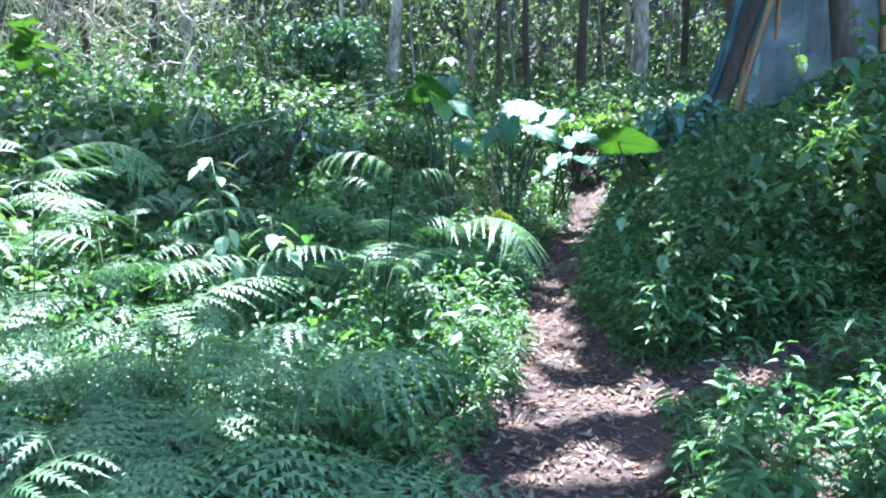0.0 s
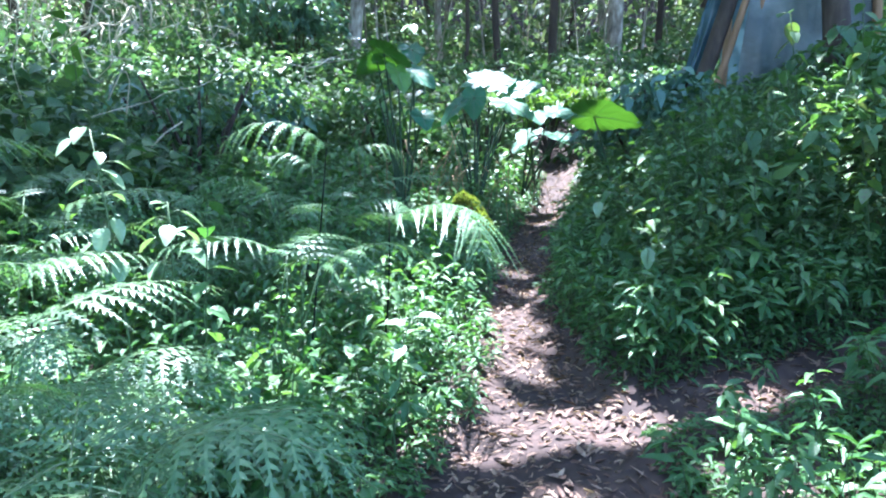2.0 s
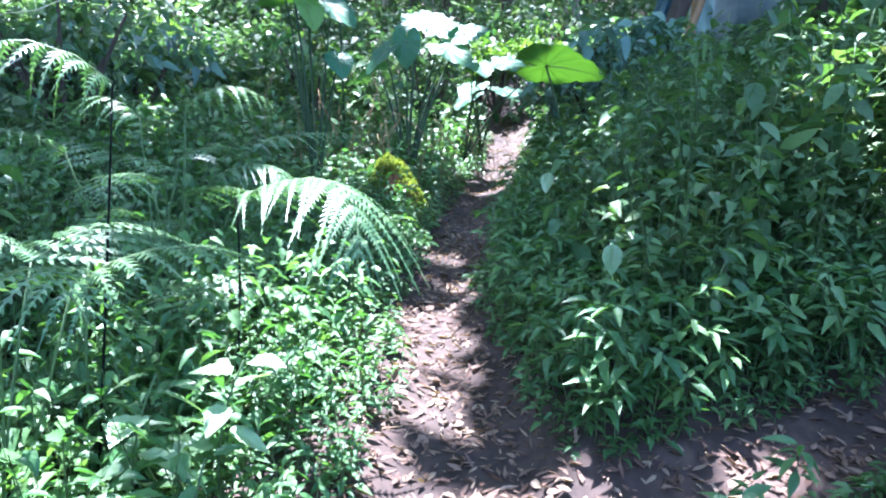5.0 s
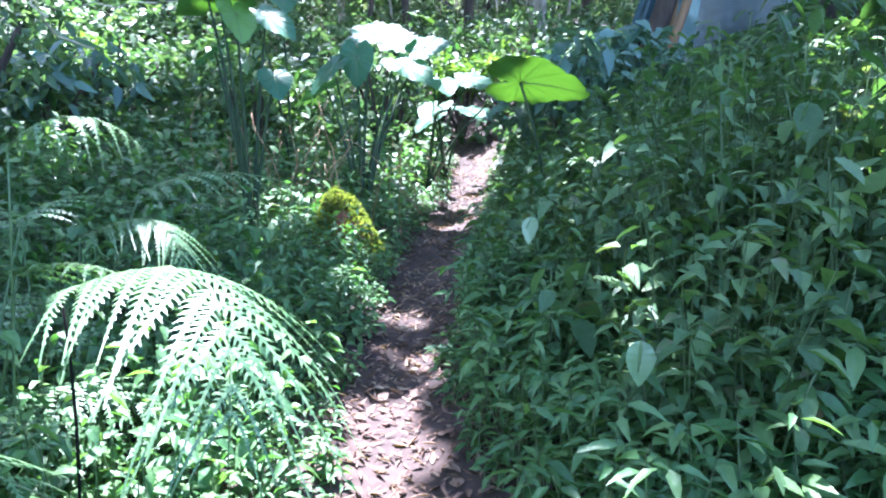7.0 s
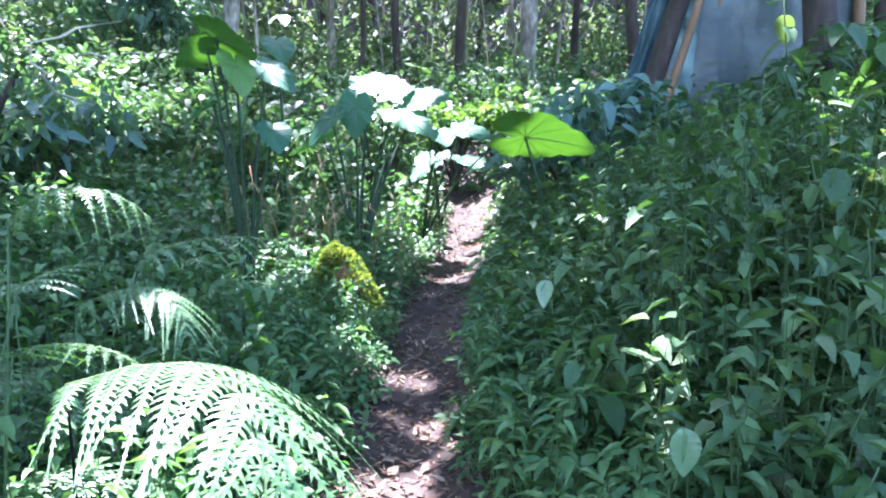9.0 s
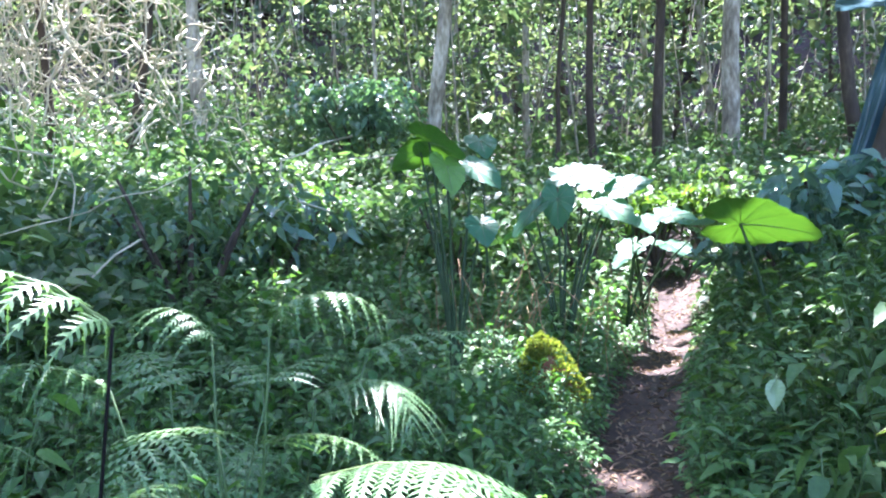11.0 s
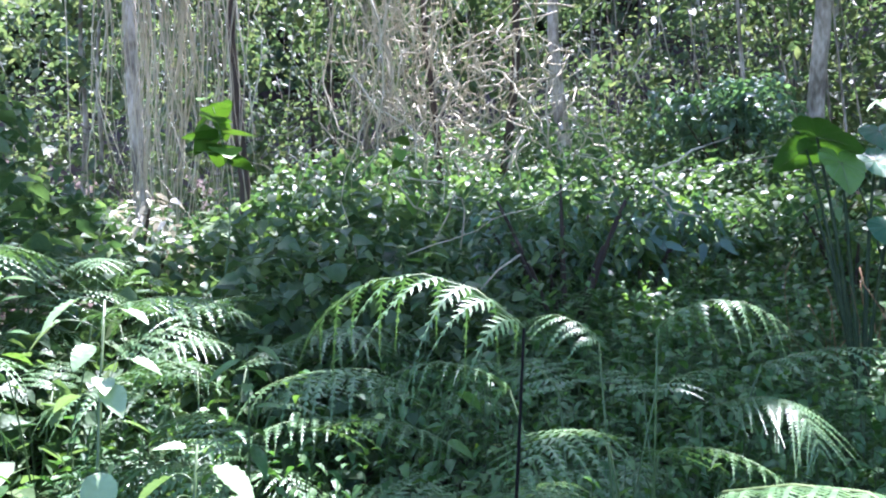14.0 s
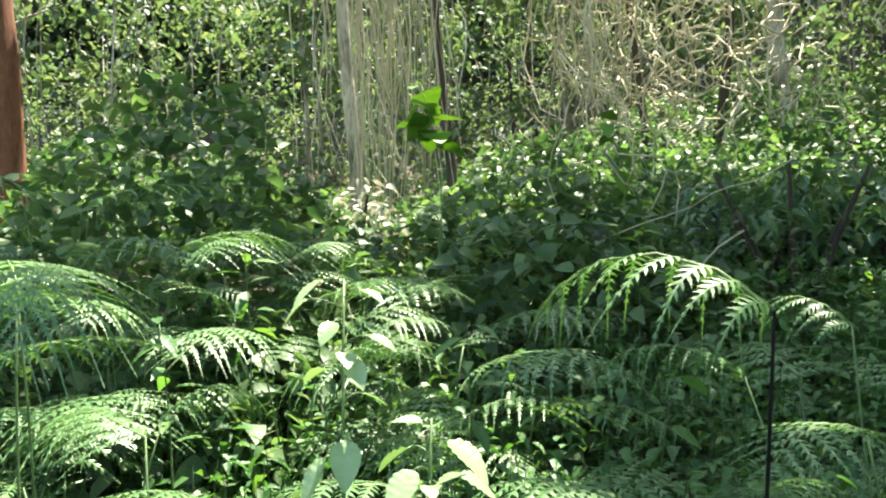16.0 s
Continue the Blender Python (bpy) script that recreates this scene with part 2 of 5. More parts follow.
def leaf_arrays(base, axis, up, length, width, shape=OVATE, fold=0.12, droop=0.2):
    """Vertices and triangles of many leaves at once."""
    n = len(base)
    if shape is LITE:
        return six_sided(base, axis, up, length, width, droop)
    axis = axis / np.linalg.norm(axis, axis=1, keepdims=True)
    side = np.cross(axis, up)
    side /= np.linalg.norm(side, axis=1, keepdims=True) + 1e-9
    nor = np.cross(side, axis)
    L, Wd = length[:, None], width[:, None]
    pts = [base]
    for t, w in shape:
        c = base + axis * L * t - nor * L * droop * t * t
        e = nor * Wd * fold
        pts += [c - side * Wd * w + e, c, c + side * Wd * w + e]
    pts.append(base + axis * L - nor * L * droop)
    k = len(shape)
    tri = [(0, 2, 1), (0, 3, 2)]
    for r in range(k - 1):
        a, b = 1 + 3 * r, 4 + 3 * r
        tri += [(a, a + 1, b + 1), (a, b + 1, b), (a + 1, a + 2, b + 2), (a + 1, b + 2, b + 1)]
    a, tip = 1 + 3 * (k - 1), 1 + 3 * k
    tri += [(a, a + 1, tip), (a + 1, a + 2, tip)]
    verts = np.stack(pts, 1).reshape(-1, 3)
    tris = (np.array(tri)[None] + (np.arange(n) * (tip + 1))[:, None, None]).reshape(-1, 3)
    return verts, tris


def joined(*pairs):
    vs, ts, off = [], [], 0
    for v, t in pairs:
        vs.append(v)
        ts.append(t + off)
        off += len(v)
    return np.concatenate(vs), np.concatenate(ts)


def compass(az, el):
    return np.stack([np.sin(az) * np.cos(el), np.cos(az) * np.cos(el), np.sin(el)], 1)


def stems_arrays(a, b, r):
    """Thin three-sided stems from a to b."""
    n = len(a)
    d = b - a
    s = np.cross(d, np.array([0.3, 0.9, 0.1]))
    s /= np.linalg.norm(s, axis=1, keepdims=True) + 1e-9
    q = np.cross(d, s)
    q /= np.linalg.norm(q, axis=1, keepdims=True) + 1e-9
    ring = [s, -0.5 * s + 0.87 * q, -0.5 * s - 0.87 * q]
    rr = np.broadcast_to(np.asarray(r, float), (n,))[:, None]
    pts = [a + v * rr for v in ring] + [b + v * rr * 0.5 for v in ring]
    tri = []
    for i in range(3):
        j = (i + 1) % 3
        tri += [(i, j, 3 + j), (i, 3 + j, 3 + i)]
    return np.stack(pts, 1).reshape(-1, 3), (np.array(tri)[None] + (np.arange(n) * 6)[:, None, None]).reshape(-1, 3)


def tube(points, radii, sides=8, rough=0.0):
    """Vertices and faces of a tube along points."""
    pts = [Vector(p) for p in points]
    verts, faces = [], []
    ref = Vector((0.31, 0.95, 0.05))
    for i, p in enumerate(pts):
        d = (pts[min(i + 1, len(pts) - 1)] - pts[max(i - 1, 0)]).normalized()
        if abs(d.dot(ref)) > 0.97:
            ref = Vector((0.95, -0.3, 0.1))
        s = d.cross(ref).normalized()
        q = d.cross(s)
        for k in range(sides):
            a = 2 * math.pi * k / sides
            r = radii[i] * (1 + rough * (noise.noise(p * 2.0 + Vector((math.cos(a), math.sin(a), 0)) * 0.9)))
            verts.append(p + (s * math.cos(a) + q * math.sin(a)) * r)
    for i in range(len(pts) - 1):
        for k in range(sides):
            a, b = i * sides + k, i * sides + (k + 1) % sides
            faces.append((a, b, b + sides, a + sides))
    faces.append(tuple(range(sides))[::-1])
    faces.append(tuple(range(len(verts) - sides, len(verts))))
    return verts, faces


def bent(a, b, sag, n=8, wander=0.0, seed=0):
    """Points from a to b, bowed by sag."""
    a, b, sag = Vector(a), Vector(b), Vector(sag)
    out = []
    for i in range(n + 1):
        u = i / n
        p = a.lerp(b, u) + sag * 4 * u * (1 - u)
        if wander and 0 < i < n:
            p += noise.noise_vector(Vector((seed * 3.7, u * 4, 1.3))) * wander
        out.append(p)
    return out


# ---- ground ----


def ease(d, slope, reach):
    d = np.maximum(d, 0)
    return slope * reach * (1 - np.exp(-d / reach))


def waves(x, y, s=1.0, k=0.0):
    return (np.sin(1.7 * x * s + 0.9 * y * s + k) + np.sin(-0.8 * x * s + 1.9 * y * s + 2.1 * k + 1) + np.sin(2.9 * x * s - 2.3 * y * s + k * 0.7 + 4)) / 3


PATH_LINE = np.array([(0.45, -30), (0.45, 0), (0.4, 3), (0.22, 4.5), (0.22, 5.4), (0.02, 6.5), (-0.18, 7.4), (-0.27, 8.6), (-0.29, 9.8), (-0.27, 12.5), (-0.42, 15), (-0.9, 18), (-1.2, 40)])
PATH_WIDE = np.array([(-30, 0.3), (3, 0.32), (4.5, 0.42), (5.4, 0.36), (6.3, 0.22), (7.4, 0.17), (8.6, 0.17), (10, 0.21), (12.5, 0.2), (15, 0.22), (40, 0.25)])
SPUR = np.array([(0.3, 5.35), (0.9, 5.6), (1.4, 5.85), (2.2, 6.0)])


def off_path(x, y):
    """Metres beyond the edge of the trodden path; negative on it."""
    d = np.abs(x - np.interp(y, PATH_LINE[:, 1], PATH_LINE[:, 0])) - np.interp(y, PATH_WIDE[:, 0], PATH_WIDE[:, 1])
    ys = np.interp(x, SPUR[:, 0], SPUR[:, 1])
    spur = np.where((x > 0.25) & (x < 2.2), np.abs(y - ys) - 0.2, 9)
    return np.minimum(d, spur) + 0.05 * waves(x, y, 4.0)


def ground_z(x, y):
    x, y = np.asarray(x, float), np.asarray(y, float)
    z = 0.075 * np.clip(y, -40, 60) + 0.07 * np.clip(x, -1.8, 8)
    z = z + ease(y - 13, 0.2, 25) + ease(-x - 1.8, 0.2, 18) + ease(x - 1.2, 0.12, 10)
    far = np.hypot(x, y - 4) - 37
    z = z + ease(far, 0.9, 60) * np.clip((y - x * 0.9 - 4) / 14, 0, 1)
    z = z + 0.05 * waves(x, y, 0.8, 2) * np.clip(np.abs(x) / 2, 0, 1)
    return z + 0.06 * np.clip(off_path(x, y) / 0.15, -0.6, 1.0) + 0.012 * waves(x, y, 6, 1)


def g3(x, y, up=0.0):
    return Vector((x, y, float(ground_z(x, y)) + up))


xs = np.concatenate([np.linspace(-400, -30, 14), np.linspace(-26, -4, 34), np.linspace(-3.6, -1.6, 14), np.linspace(-1.5, 2.2, 62), np.linspace(2.5, 8, 20), np.linspace(10, 30, 12), np.linspace(40, 400, 12)])
ys = np.concatenate([np.linspace(-400, -20, 14), np.linspace(-16, 0, 16), np.linspace(0.5, 2.9, 16), np.linspace(3, 13, 150), np.linspace(13.4, 26, 34), np.linspace(28, 60, 16), np.linspace(75, 400, 12)])
X, Y = np.meshgrid(xs, ys)
V = np.stack([X, Y, ground_z(X, Y)], -1).reshape(-1, 3)
nx = len(xs)
I = (np.arange(len(ys) - 1)[:, None] * nx + np.arange(nx - 1)[None]).ravel()
ground_mesh = big_mesh("ground", V, np.concatenate([np.stack([I, I + 1, I + nx + 1], 1), np.stack([I, I + nx + 1, I + nx], 1)]), SOIL)
ground_mesh.polygons.foreach_set("use_smooth", [True] * len(ground_mesh.polygons))
ground = tagged(new("ground", ground_mesh), "dark forest soil with a narrow trodden leaf-strewn footpath", "ground", kind="structure")

# ---- undergrowth ----


def scatter(n, x0, x1, y0, y1, keep):
    """Up to n places in a stretch of the plan, thinned by keep(x, y) in 0 to 1."""
    x, y = rng.uniform(x0, x1, n), rng.uniform(y0, y1, n)
    ok = rng.random(n) < keep(x, y)
    return x[ok], y[ok]


def herbs(x, y, h, k, size, ratio=0.42, shape=OVATE, tilt=(-0.5, 0.35), low=0.3, droop=0.25, whorl=False):
    """Leaves and stems of many small plants: k leaves round each leaning stem."""
    n = len(x)
    root = np.stack([x, y, ground_z(x, y) - 0.01], 1)
    lean = np.stack([rng.normal(0, 0.16, n), rng.normal(0, 0.16, n), np.ones(n)], 1)
    top = root + lean * h[:, None]
    f = np.linspace(low, 1.0, k)[None] + rng.uniform(-0.06, 0.06, (n, k))
    if whorl:
        f = 1.0 - 0.12 * rng.random((n, k)) - 0.28 * (np.arange(k)[None] % 2)
    az = rng.uniform(0, 6.28, (n, 1)) + np.arange(k)[None] * 2.4 + rng.normal(0, 0.25, (n, k))
    el = rng.uniform(tilt[0], tilt[1], (n, k))
    p = (root[:, None] + lean[:, None] * (h[:, None] * f)[..., None]).reshape(-1, 3)
    d = compass(az.ravel(), el.ravel())
    ln = size * rng.uniform(0.6, 1.25, n * k) * (1.1 - 0.35 * np.clip(f.ravel(), 0, 1))
    up = np.tile([0, 0, 1.0], (n * k, 1)) + rng.normal(0, 0.22, (n * k, 3))
    leaves = leaf_arrays(p + d * (0.18 * ln)[:, None], d, up, ln, ln * ratio * rng.uniform(0.85, 1.15, n * k), shape, 0.24, droop)
    return leaves, stems_arrays(root, top, 0.0022 + 0.002 * h)


def shell(x, y, h, size, ratio=0.6, shape=LITE, low=0.3, el=(-0.9, 0.3)):
    """Leaves of a thicket, denser towards its top."""
    n = len(x)
    z = ground_z(x, y) + h * (low + (1 - low) * np.sqrt(rng.random(n)))
    d = compass(rng.uniform(0, 6.28, n), rng.uniform(el[0], el[1], n))
    up = np.tile([0, 0, 1.0], (n, 1)) + rng.normal(0, 0.4, (n, 3))
    ln = size * rng.uniform(0.55, 1.3, n)
    return leaf_arrays(np.stack([x, y, z], 1), d, up, ln, ln * ratio * rng.uniform(0.8, 1.2, n), shape, 0.12, 0.22)


def left_of(x, y):
    return x < np.interp(y, PATH_LINE[:, 1], PATH_LINE[:, 0])


# low lance-leaved herbs that edge the path on both sides
x, y = scatter(18000, -2.6, 2.6, 0.6, 14, lambda x, y: np.where((off_path(x, y) > 0.03), np.clip(1.25 - off_path(x, y) / 1.6, 0.12, 1), 0) * np.clip(1.5 - y / 16, 0.35, 1))
o = off_path(x, y)
h = np.clip(0.1 + 0.3 * o, 0.08, 0.42) * rng.uniform(0.6, 1.4, len(x)) + np.where(np.hypot(x + 0.85, y - 9.05) < 0.5, 0.02, 0)
h = np.where((x > 0.3) & (x < 1.6) & (y > 4.6) & (y < 5.8), 0.5 * h, h)
h = np.where(np.hypot((x + 0.78) / 0.5, (y - 4.9) / 0.42) < 1, 0.35 * h, h)
near = (y > 3) & (y < 7.4)
lv, st = herbs(x[near], y[near], h[near], 7, 0.062, 0.4, LANCE)
lv2, st2 = herbs(x[~near], y[~near], h[~near], 7, 0.07, 0.45, LITE)
lv, st = joined(lv, lv2), joined(st, st2)
stuff("path_herbs", big_mesh("path_herbs", *lv, GREEN), "low bright green lance-leaved herbs edging the footpath", "undergrowth")
stuff("herb_stems", big_mesh("herb_stems", *st, STALK), "thin green stems of the low path herbs", "undergrowth")

# star-like herbs
x, y = scatter(2600, -2.4, 3.0, 3.2, 10.5, lambda x, y: np.where((off_path(x, y) > 0.12) & ~((x > 0.3) & (x < 1.4) & (y > 4.7) & (y < 5.7)), np.where(left_of(x, y), 0.45, 0.9), 0))
x2, y2 = scatter(450, 0.1, 1.9, 5.8, 8.2, lambda x, y: np.where((off_path(x, y) > 0.06) & (off_path(x, y) < 0.75) & ~left_of(x, y), 1, 0))
x, y = np.concatenate([x, x2]), np.concatenate([y, y2])
h = rng.uniform(0.2, 0.5, len(x))
lv, st = herbs(x, y, h, 8, 0.115, 0.33, LANCE, (-0.35, 0.3), droop=0.35, whorl=True)
stuff("star_herbs", big_mesh("star_herbs", *lv, GREEN), "green herbs with star-like whorls of narrow leaves", "undergrowth")
stuff("star_herb_stems", big_mesh("star_herb_stems", *st, STALK), "thin stems of the whorled green herbs", "undergrowth")

# broad-leaved shrubs that crowd the right of the path
x, y = scatter(4000, 0.2, 4.0, 5.8, 13, lambda x, y: np.where((off_path(x, y) > np.where(y < 7.6, 0.5, 0.28)) & ~left_of(x, y), 1.0, 0))
o = off_path(x, y)
h = np.clip(0.25 + 0.75 * o, 0.3, 1.15) * rng.uniform(0.6, 1.2, len(x))
lv, st = herbs(x, y, h * 0.92, 9, 0.105, 0.5, OVATE, (-0.42, 0.15), 0.3, 0.26)
big = rng.random(len(x)) < 0.18
lv2, st2 = herbs(x[big], y[big], h[big], 7, 0.14, 0.55, OVATE, (-0.45, 0.1), 0.55, 0.28)
lv, st = joined(lv, lv2), joined(st, st2)
stuff("shrub_leaves", big_mesh("shrub_leaves", *lv, DARK), "dark drooping broad-leaved shrubs crowding the footpath", "shrub")
stuff("shrub_stems", big_mesh("shrub_stems", *st, STALK), "thin stems of the dark broad-leaved shrubs", "shrub")

# mixed leaves of the shaded hollow
x, y = scatter(13500, -7.5, -0.4, 2.4, 15.5, lambda x, y: np.where(off_path(x, y) > 0.35, np.clip(1.2 - off_path(x, y) / 9, 0.3, 1), 0))
h = rng.uniform(0.15, 0.6, len(x)) + 0.1 * waves(x, y, 0.9) + 0.35 * np.clip((y - 6.8) / 3, 0, 1) * np.clip(-x - 1.3, 0, 1) * rng.random(len(x)) + np.where((x > -5) & (x < -1.1) & (y > 4.6) & (y < 9) & (np.hypot(x + 1.55, y - 4.95) > 0.7), 0.2, 0) * rng.random(len(x))
h = np.maximum(h, 0.12) * np.where(np.hypot(x + 0.9, y - 9.05) < 0.6, 0.35, 1)
near = np.hypot(x, y - 4.4) < 4
lv, st = herbs(x[near], y[near], h[near], 7, 0.1, 0.5, OVATE, (-0.7, 0.3))
lv2, st2 = herbs(x[~near], y[~near], h[~near], 8, 0.12, 0.55, LITE, (-0.6, 0.3))
lv, st = joined(lv, lv2), joined(st, st2)
stuff("hollow_herbs", big_mesh("hollow_herbs", *lv, GREEN), "mixed green herbs covering the shaded forest floor", "undergrowth")
stuff("hollow_stems", big_mesh("hollow_stems", *st, STALK), "thin stems of the forest-floor herbs", "undergrowth")

# climbers that smother the bank on the left
x, y = scatter(80000, -15, -2.4, 3, 19, lambda x, y: np.clip((-x - 2.4) / 1.4, 0, 1) * np.clip(1.35 - np.hypot(x, y - 4.4) / 17, 0.25, 1))
top = np.clip((-x - 2.0) / 3.0, 0.2, 1) * (1.25 + 1.0 * waves(x, y, 0.42, 3) + 0.45 * waves(x, y, 1.3, 1))
near = np.hypot(x - 0.1, y - 4.4) < 6.5
top = np.clip(top, 0.3, 2.3) * (1 - 0.42 * np.exp(-((np.arctan2(-x, y - 4.45) - 1.2) / 0.13) ** 2))
lv = joined(shell(x[near], y[near], top[near], 0.125, 0.72, HEARTY, 0.35), shell(x[~near], y[~near], top[~near], 0.12, 0.68, LITE, 0.4))
stuff("climber_leaves", big_mesh("climber_leaves", *lv, VINE), "heart-leaved climbers smothering the bank in mounds", "climber")

# thicket between the hollow and the trees
x, y = scatter(42000, -14, 9, 12.5, 28, lambda x, y: np.where((off_path(x, y) > 0.1) | (y > 14.6), 1, 0))
top = 1.0 + 0.45 * waves(x, y, 0.6, 5) + 0.2 * waves(x, y, 2.1, 2)
lv = shell(x, y, np.clip(top, 0.25, 2) * np.clip((np.where(y > 15, 1.5, off_path(x, y)) + 0.2) / 1.2, 0.2, 1), 0.17, 0.5, LITE, 0.1)
stuff("thicket_leaves", big_mesh("thicket_leaves", *lv, VINE), "green thicket of saplings under the trees", "thicket")

# tall thicket on the right, round the shelter
x, y = scatter(26000, 1.2, 9, 6.5, 15, lambda x, y: np.where(off_path(x, y) > 0.8, np.where((x > 1.9) & (x < 4.2) & (y > 12.0) & (y < 14.4), 0.1, 1), 0))
top = np.clip(0.55 + 0.5 * (x - 0.9), 0.5, 1.55) + 0.25 * waves(x, y, 1.1, 5)
lv = shell(x, y, top, 0.17, 0.36, LITE, 0.15, (-0.9, 0.5))
stuff("side_thicket_leaves", big_mesh("side_thicket_leaves", *lv, DARK), "dark leafy thicket round the plastic shelter", "thicket")

# undergrowth behind and beside the walker
x, y = scatter(42000, -13, 13, -11, 12, lambda x, y: np.where((off_path(x, y) > 0.25) & ((y < 0.5) | ((y < 3) & (x < -2.3)) | ((x > 2.3) & (y < 6.6)) | (x > 8.5)), 1, 0))
lv = shell(x, y, 0.75 + 0.35 * waves(x, y, 1, 1), 0.17, 0.5, LITE, 0.1)
stuff("side_undergrowth", big_mesh("side_undergrowth", *lv, GREEN), "green undergrowth covering the ground beside the path", "thicket")

# ---- woods ----
# gaps cut in the unseen canopy, by the spot that each one lights: x, y, height over the slope, radius
PATH_GAPS = ((0.25, 4.7, 0, 0.2), (-0.42, 8.46, 0, 0.07), (-0.2, 7.25, 0, 0.09), (-0.12, 6.88, 0, 0.07), (0.57, 5.45, 0, 0.17), (1.1, 5.75, 0, 0.1),
             (0.1, 6.2, 0, 0.04), (-0.3, 7.8, 0, 0.04))
FERN_GAPS = ((-0.38, 5.5, 0.15, 0.22), (1.2, 4.6, 0.3, 0.16), (0.75, 4.2, 0.2, 0.1), (-1.5, 5.06, 0.9, 0.2), (-3.3, 5.3, 1.5, 0.4), (-2.9, 4, 1.3, 0.4), (-2.2, 5, 0.9, 0.12),
             (-0.58, 6.2, 0.25, 0.32), (-0.42, 5.7, 0.2, 0.24), (-0.85, 3.6, 0.75, 0.04), (-0.9, 4.25, 0.6, 0.05), (-2.5, 6, 0.9, 0.2), (-0.32, 5.68, 0.8, 0.24),
             (-1.08, 5.4, 1.38, 0.22), (-1.45, 4.93, 1, 0.26), (-1.75, 4.97, 1.4, 0.22), (-1.3, 6.2, 1.35, 0.12), (-2.6, 4.75, 1.3, 0.36), (-2.35, 4.3, 1.6, 0.3),
             (-1.6, 4.75, 1.1, 0.25), (-0.48, 6.05, 0.35, 0.13), (-0.5, 6.6, 0.3, 0.12), (0.45, 6.2, 0.35, 0.05), (1.35, 4.4, 0.3, 0.25))
PLANT_GAPS = ((-2.5, 13.05, 2.57, 0.2), (-0.28, 12.3, 0.15, 0.32), (-0.65, 10.9, 0.5, 0.3), (-0.45, 11.7, 0.35, 0.3), (-0.42, 14.8, 0.2, 0.6),
              (-0.3, 13.7, 0.2, 0.5), (-0.9, 12.8, 0.5, 0.6), (-0.92, 11.45, 1.6, 0.24), (-0.58, 11.25, 1.55, 0.1), (-1.82, 9.5, 1.85, 0.16),
              (0.4, 9.07, 1.25, 0.2), (-0.88, 9.42, 0.6, 0.12), (0.75, 6.9, 0.6, 0.06), (-1.5, 10, 0.8, 0.25), (2.4, 9.8, 1.5, 0.15), (1.9, 7.6, 1.3, 0.2))
BANK_GAPS = ((-6.2, 6.45, 1.9, 0.5), (-8.95, 11.6, 3.4, 1.1), (-9.6, 14.6, 2.6, 1.3), (-12, 6.5, 3, 1.5), (-11, 5.2, 2.5, 1), (-8.2, 12.4, 3.6, 1.2),
             (-6.2, 17.2, 3.4, 1), (-3.6, 5.85, 1.7, 0.28), (-8.4, 7.4, 2.1, 0.8), (-7.75, 7, 3.4, 1.1), (-7.75, 7, 2, 0.6), (-7, 11.6, 3, 1.4),
             (-7.6, 12, 4.6, 1.2), (-6.3, 10.8, 2.3, 0.8), (-5.75, 14.2, 1.8, 1), (-3.5, 10, 1.2, 0.25), (-4.35, 6.4, 2.4, 0.3))
GAPS = PATH_GAPS + FERN_GAPS + PLANT_GAPS + BANK_GAPS


def sunlit(c, reach=0.1):
    """Whether a canopy leaf at c stands in the way of a sunlit gap."""
    s = np.array(SUN_WAY)
    hit = np.zeros(len(c), bool)
    for gx, gy, gh, r in GAPS:
        q = c - s[None] * ((c[:, 2] - 0.075 * gy - gh) / s[2])[:, None]
        hit |= np.hypot(q[:, 0] - gx, q[:, 1] - gy) < r * (1 + 0.5 * waves(q[:, 0], q[:, 1], 5.0, gx)) + reach
    return hit


def clumps(centres, radius, per, size, ratio=0.5, flat=0.6):
    """Leaves in rounded ragged clumps."""
    n = len(centres)
    v = rng.normal(0, 1, (n, per, 3))
    v /= np.linalg.norm(v, axis=2, keepdims=True)
    r = np.broadcast_to(np.asarray(radius, float), (n,))[:, None, None] * np.sqrt(rng.uniform(0.1, 1.15, (n, per, 1)))
    c = (centres[:, None] + v * r * np.array([1, 1, flat])).reshape(-1, 3)
    m = len(c)
    d = compass(rng.uniform(0, 6.28, m), rng.uniform(-1.0, 0.25, m))
    ln = size * rng.uniform(0.6, 1.3, m)
    up = np.tile([0, 0, 1.0], (m, 1)) + rng.normal(0, 0.35, (m, 3))
    return c, d, up, ln, ln * ratio


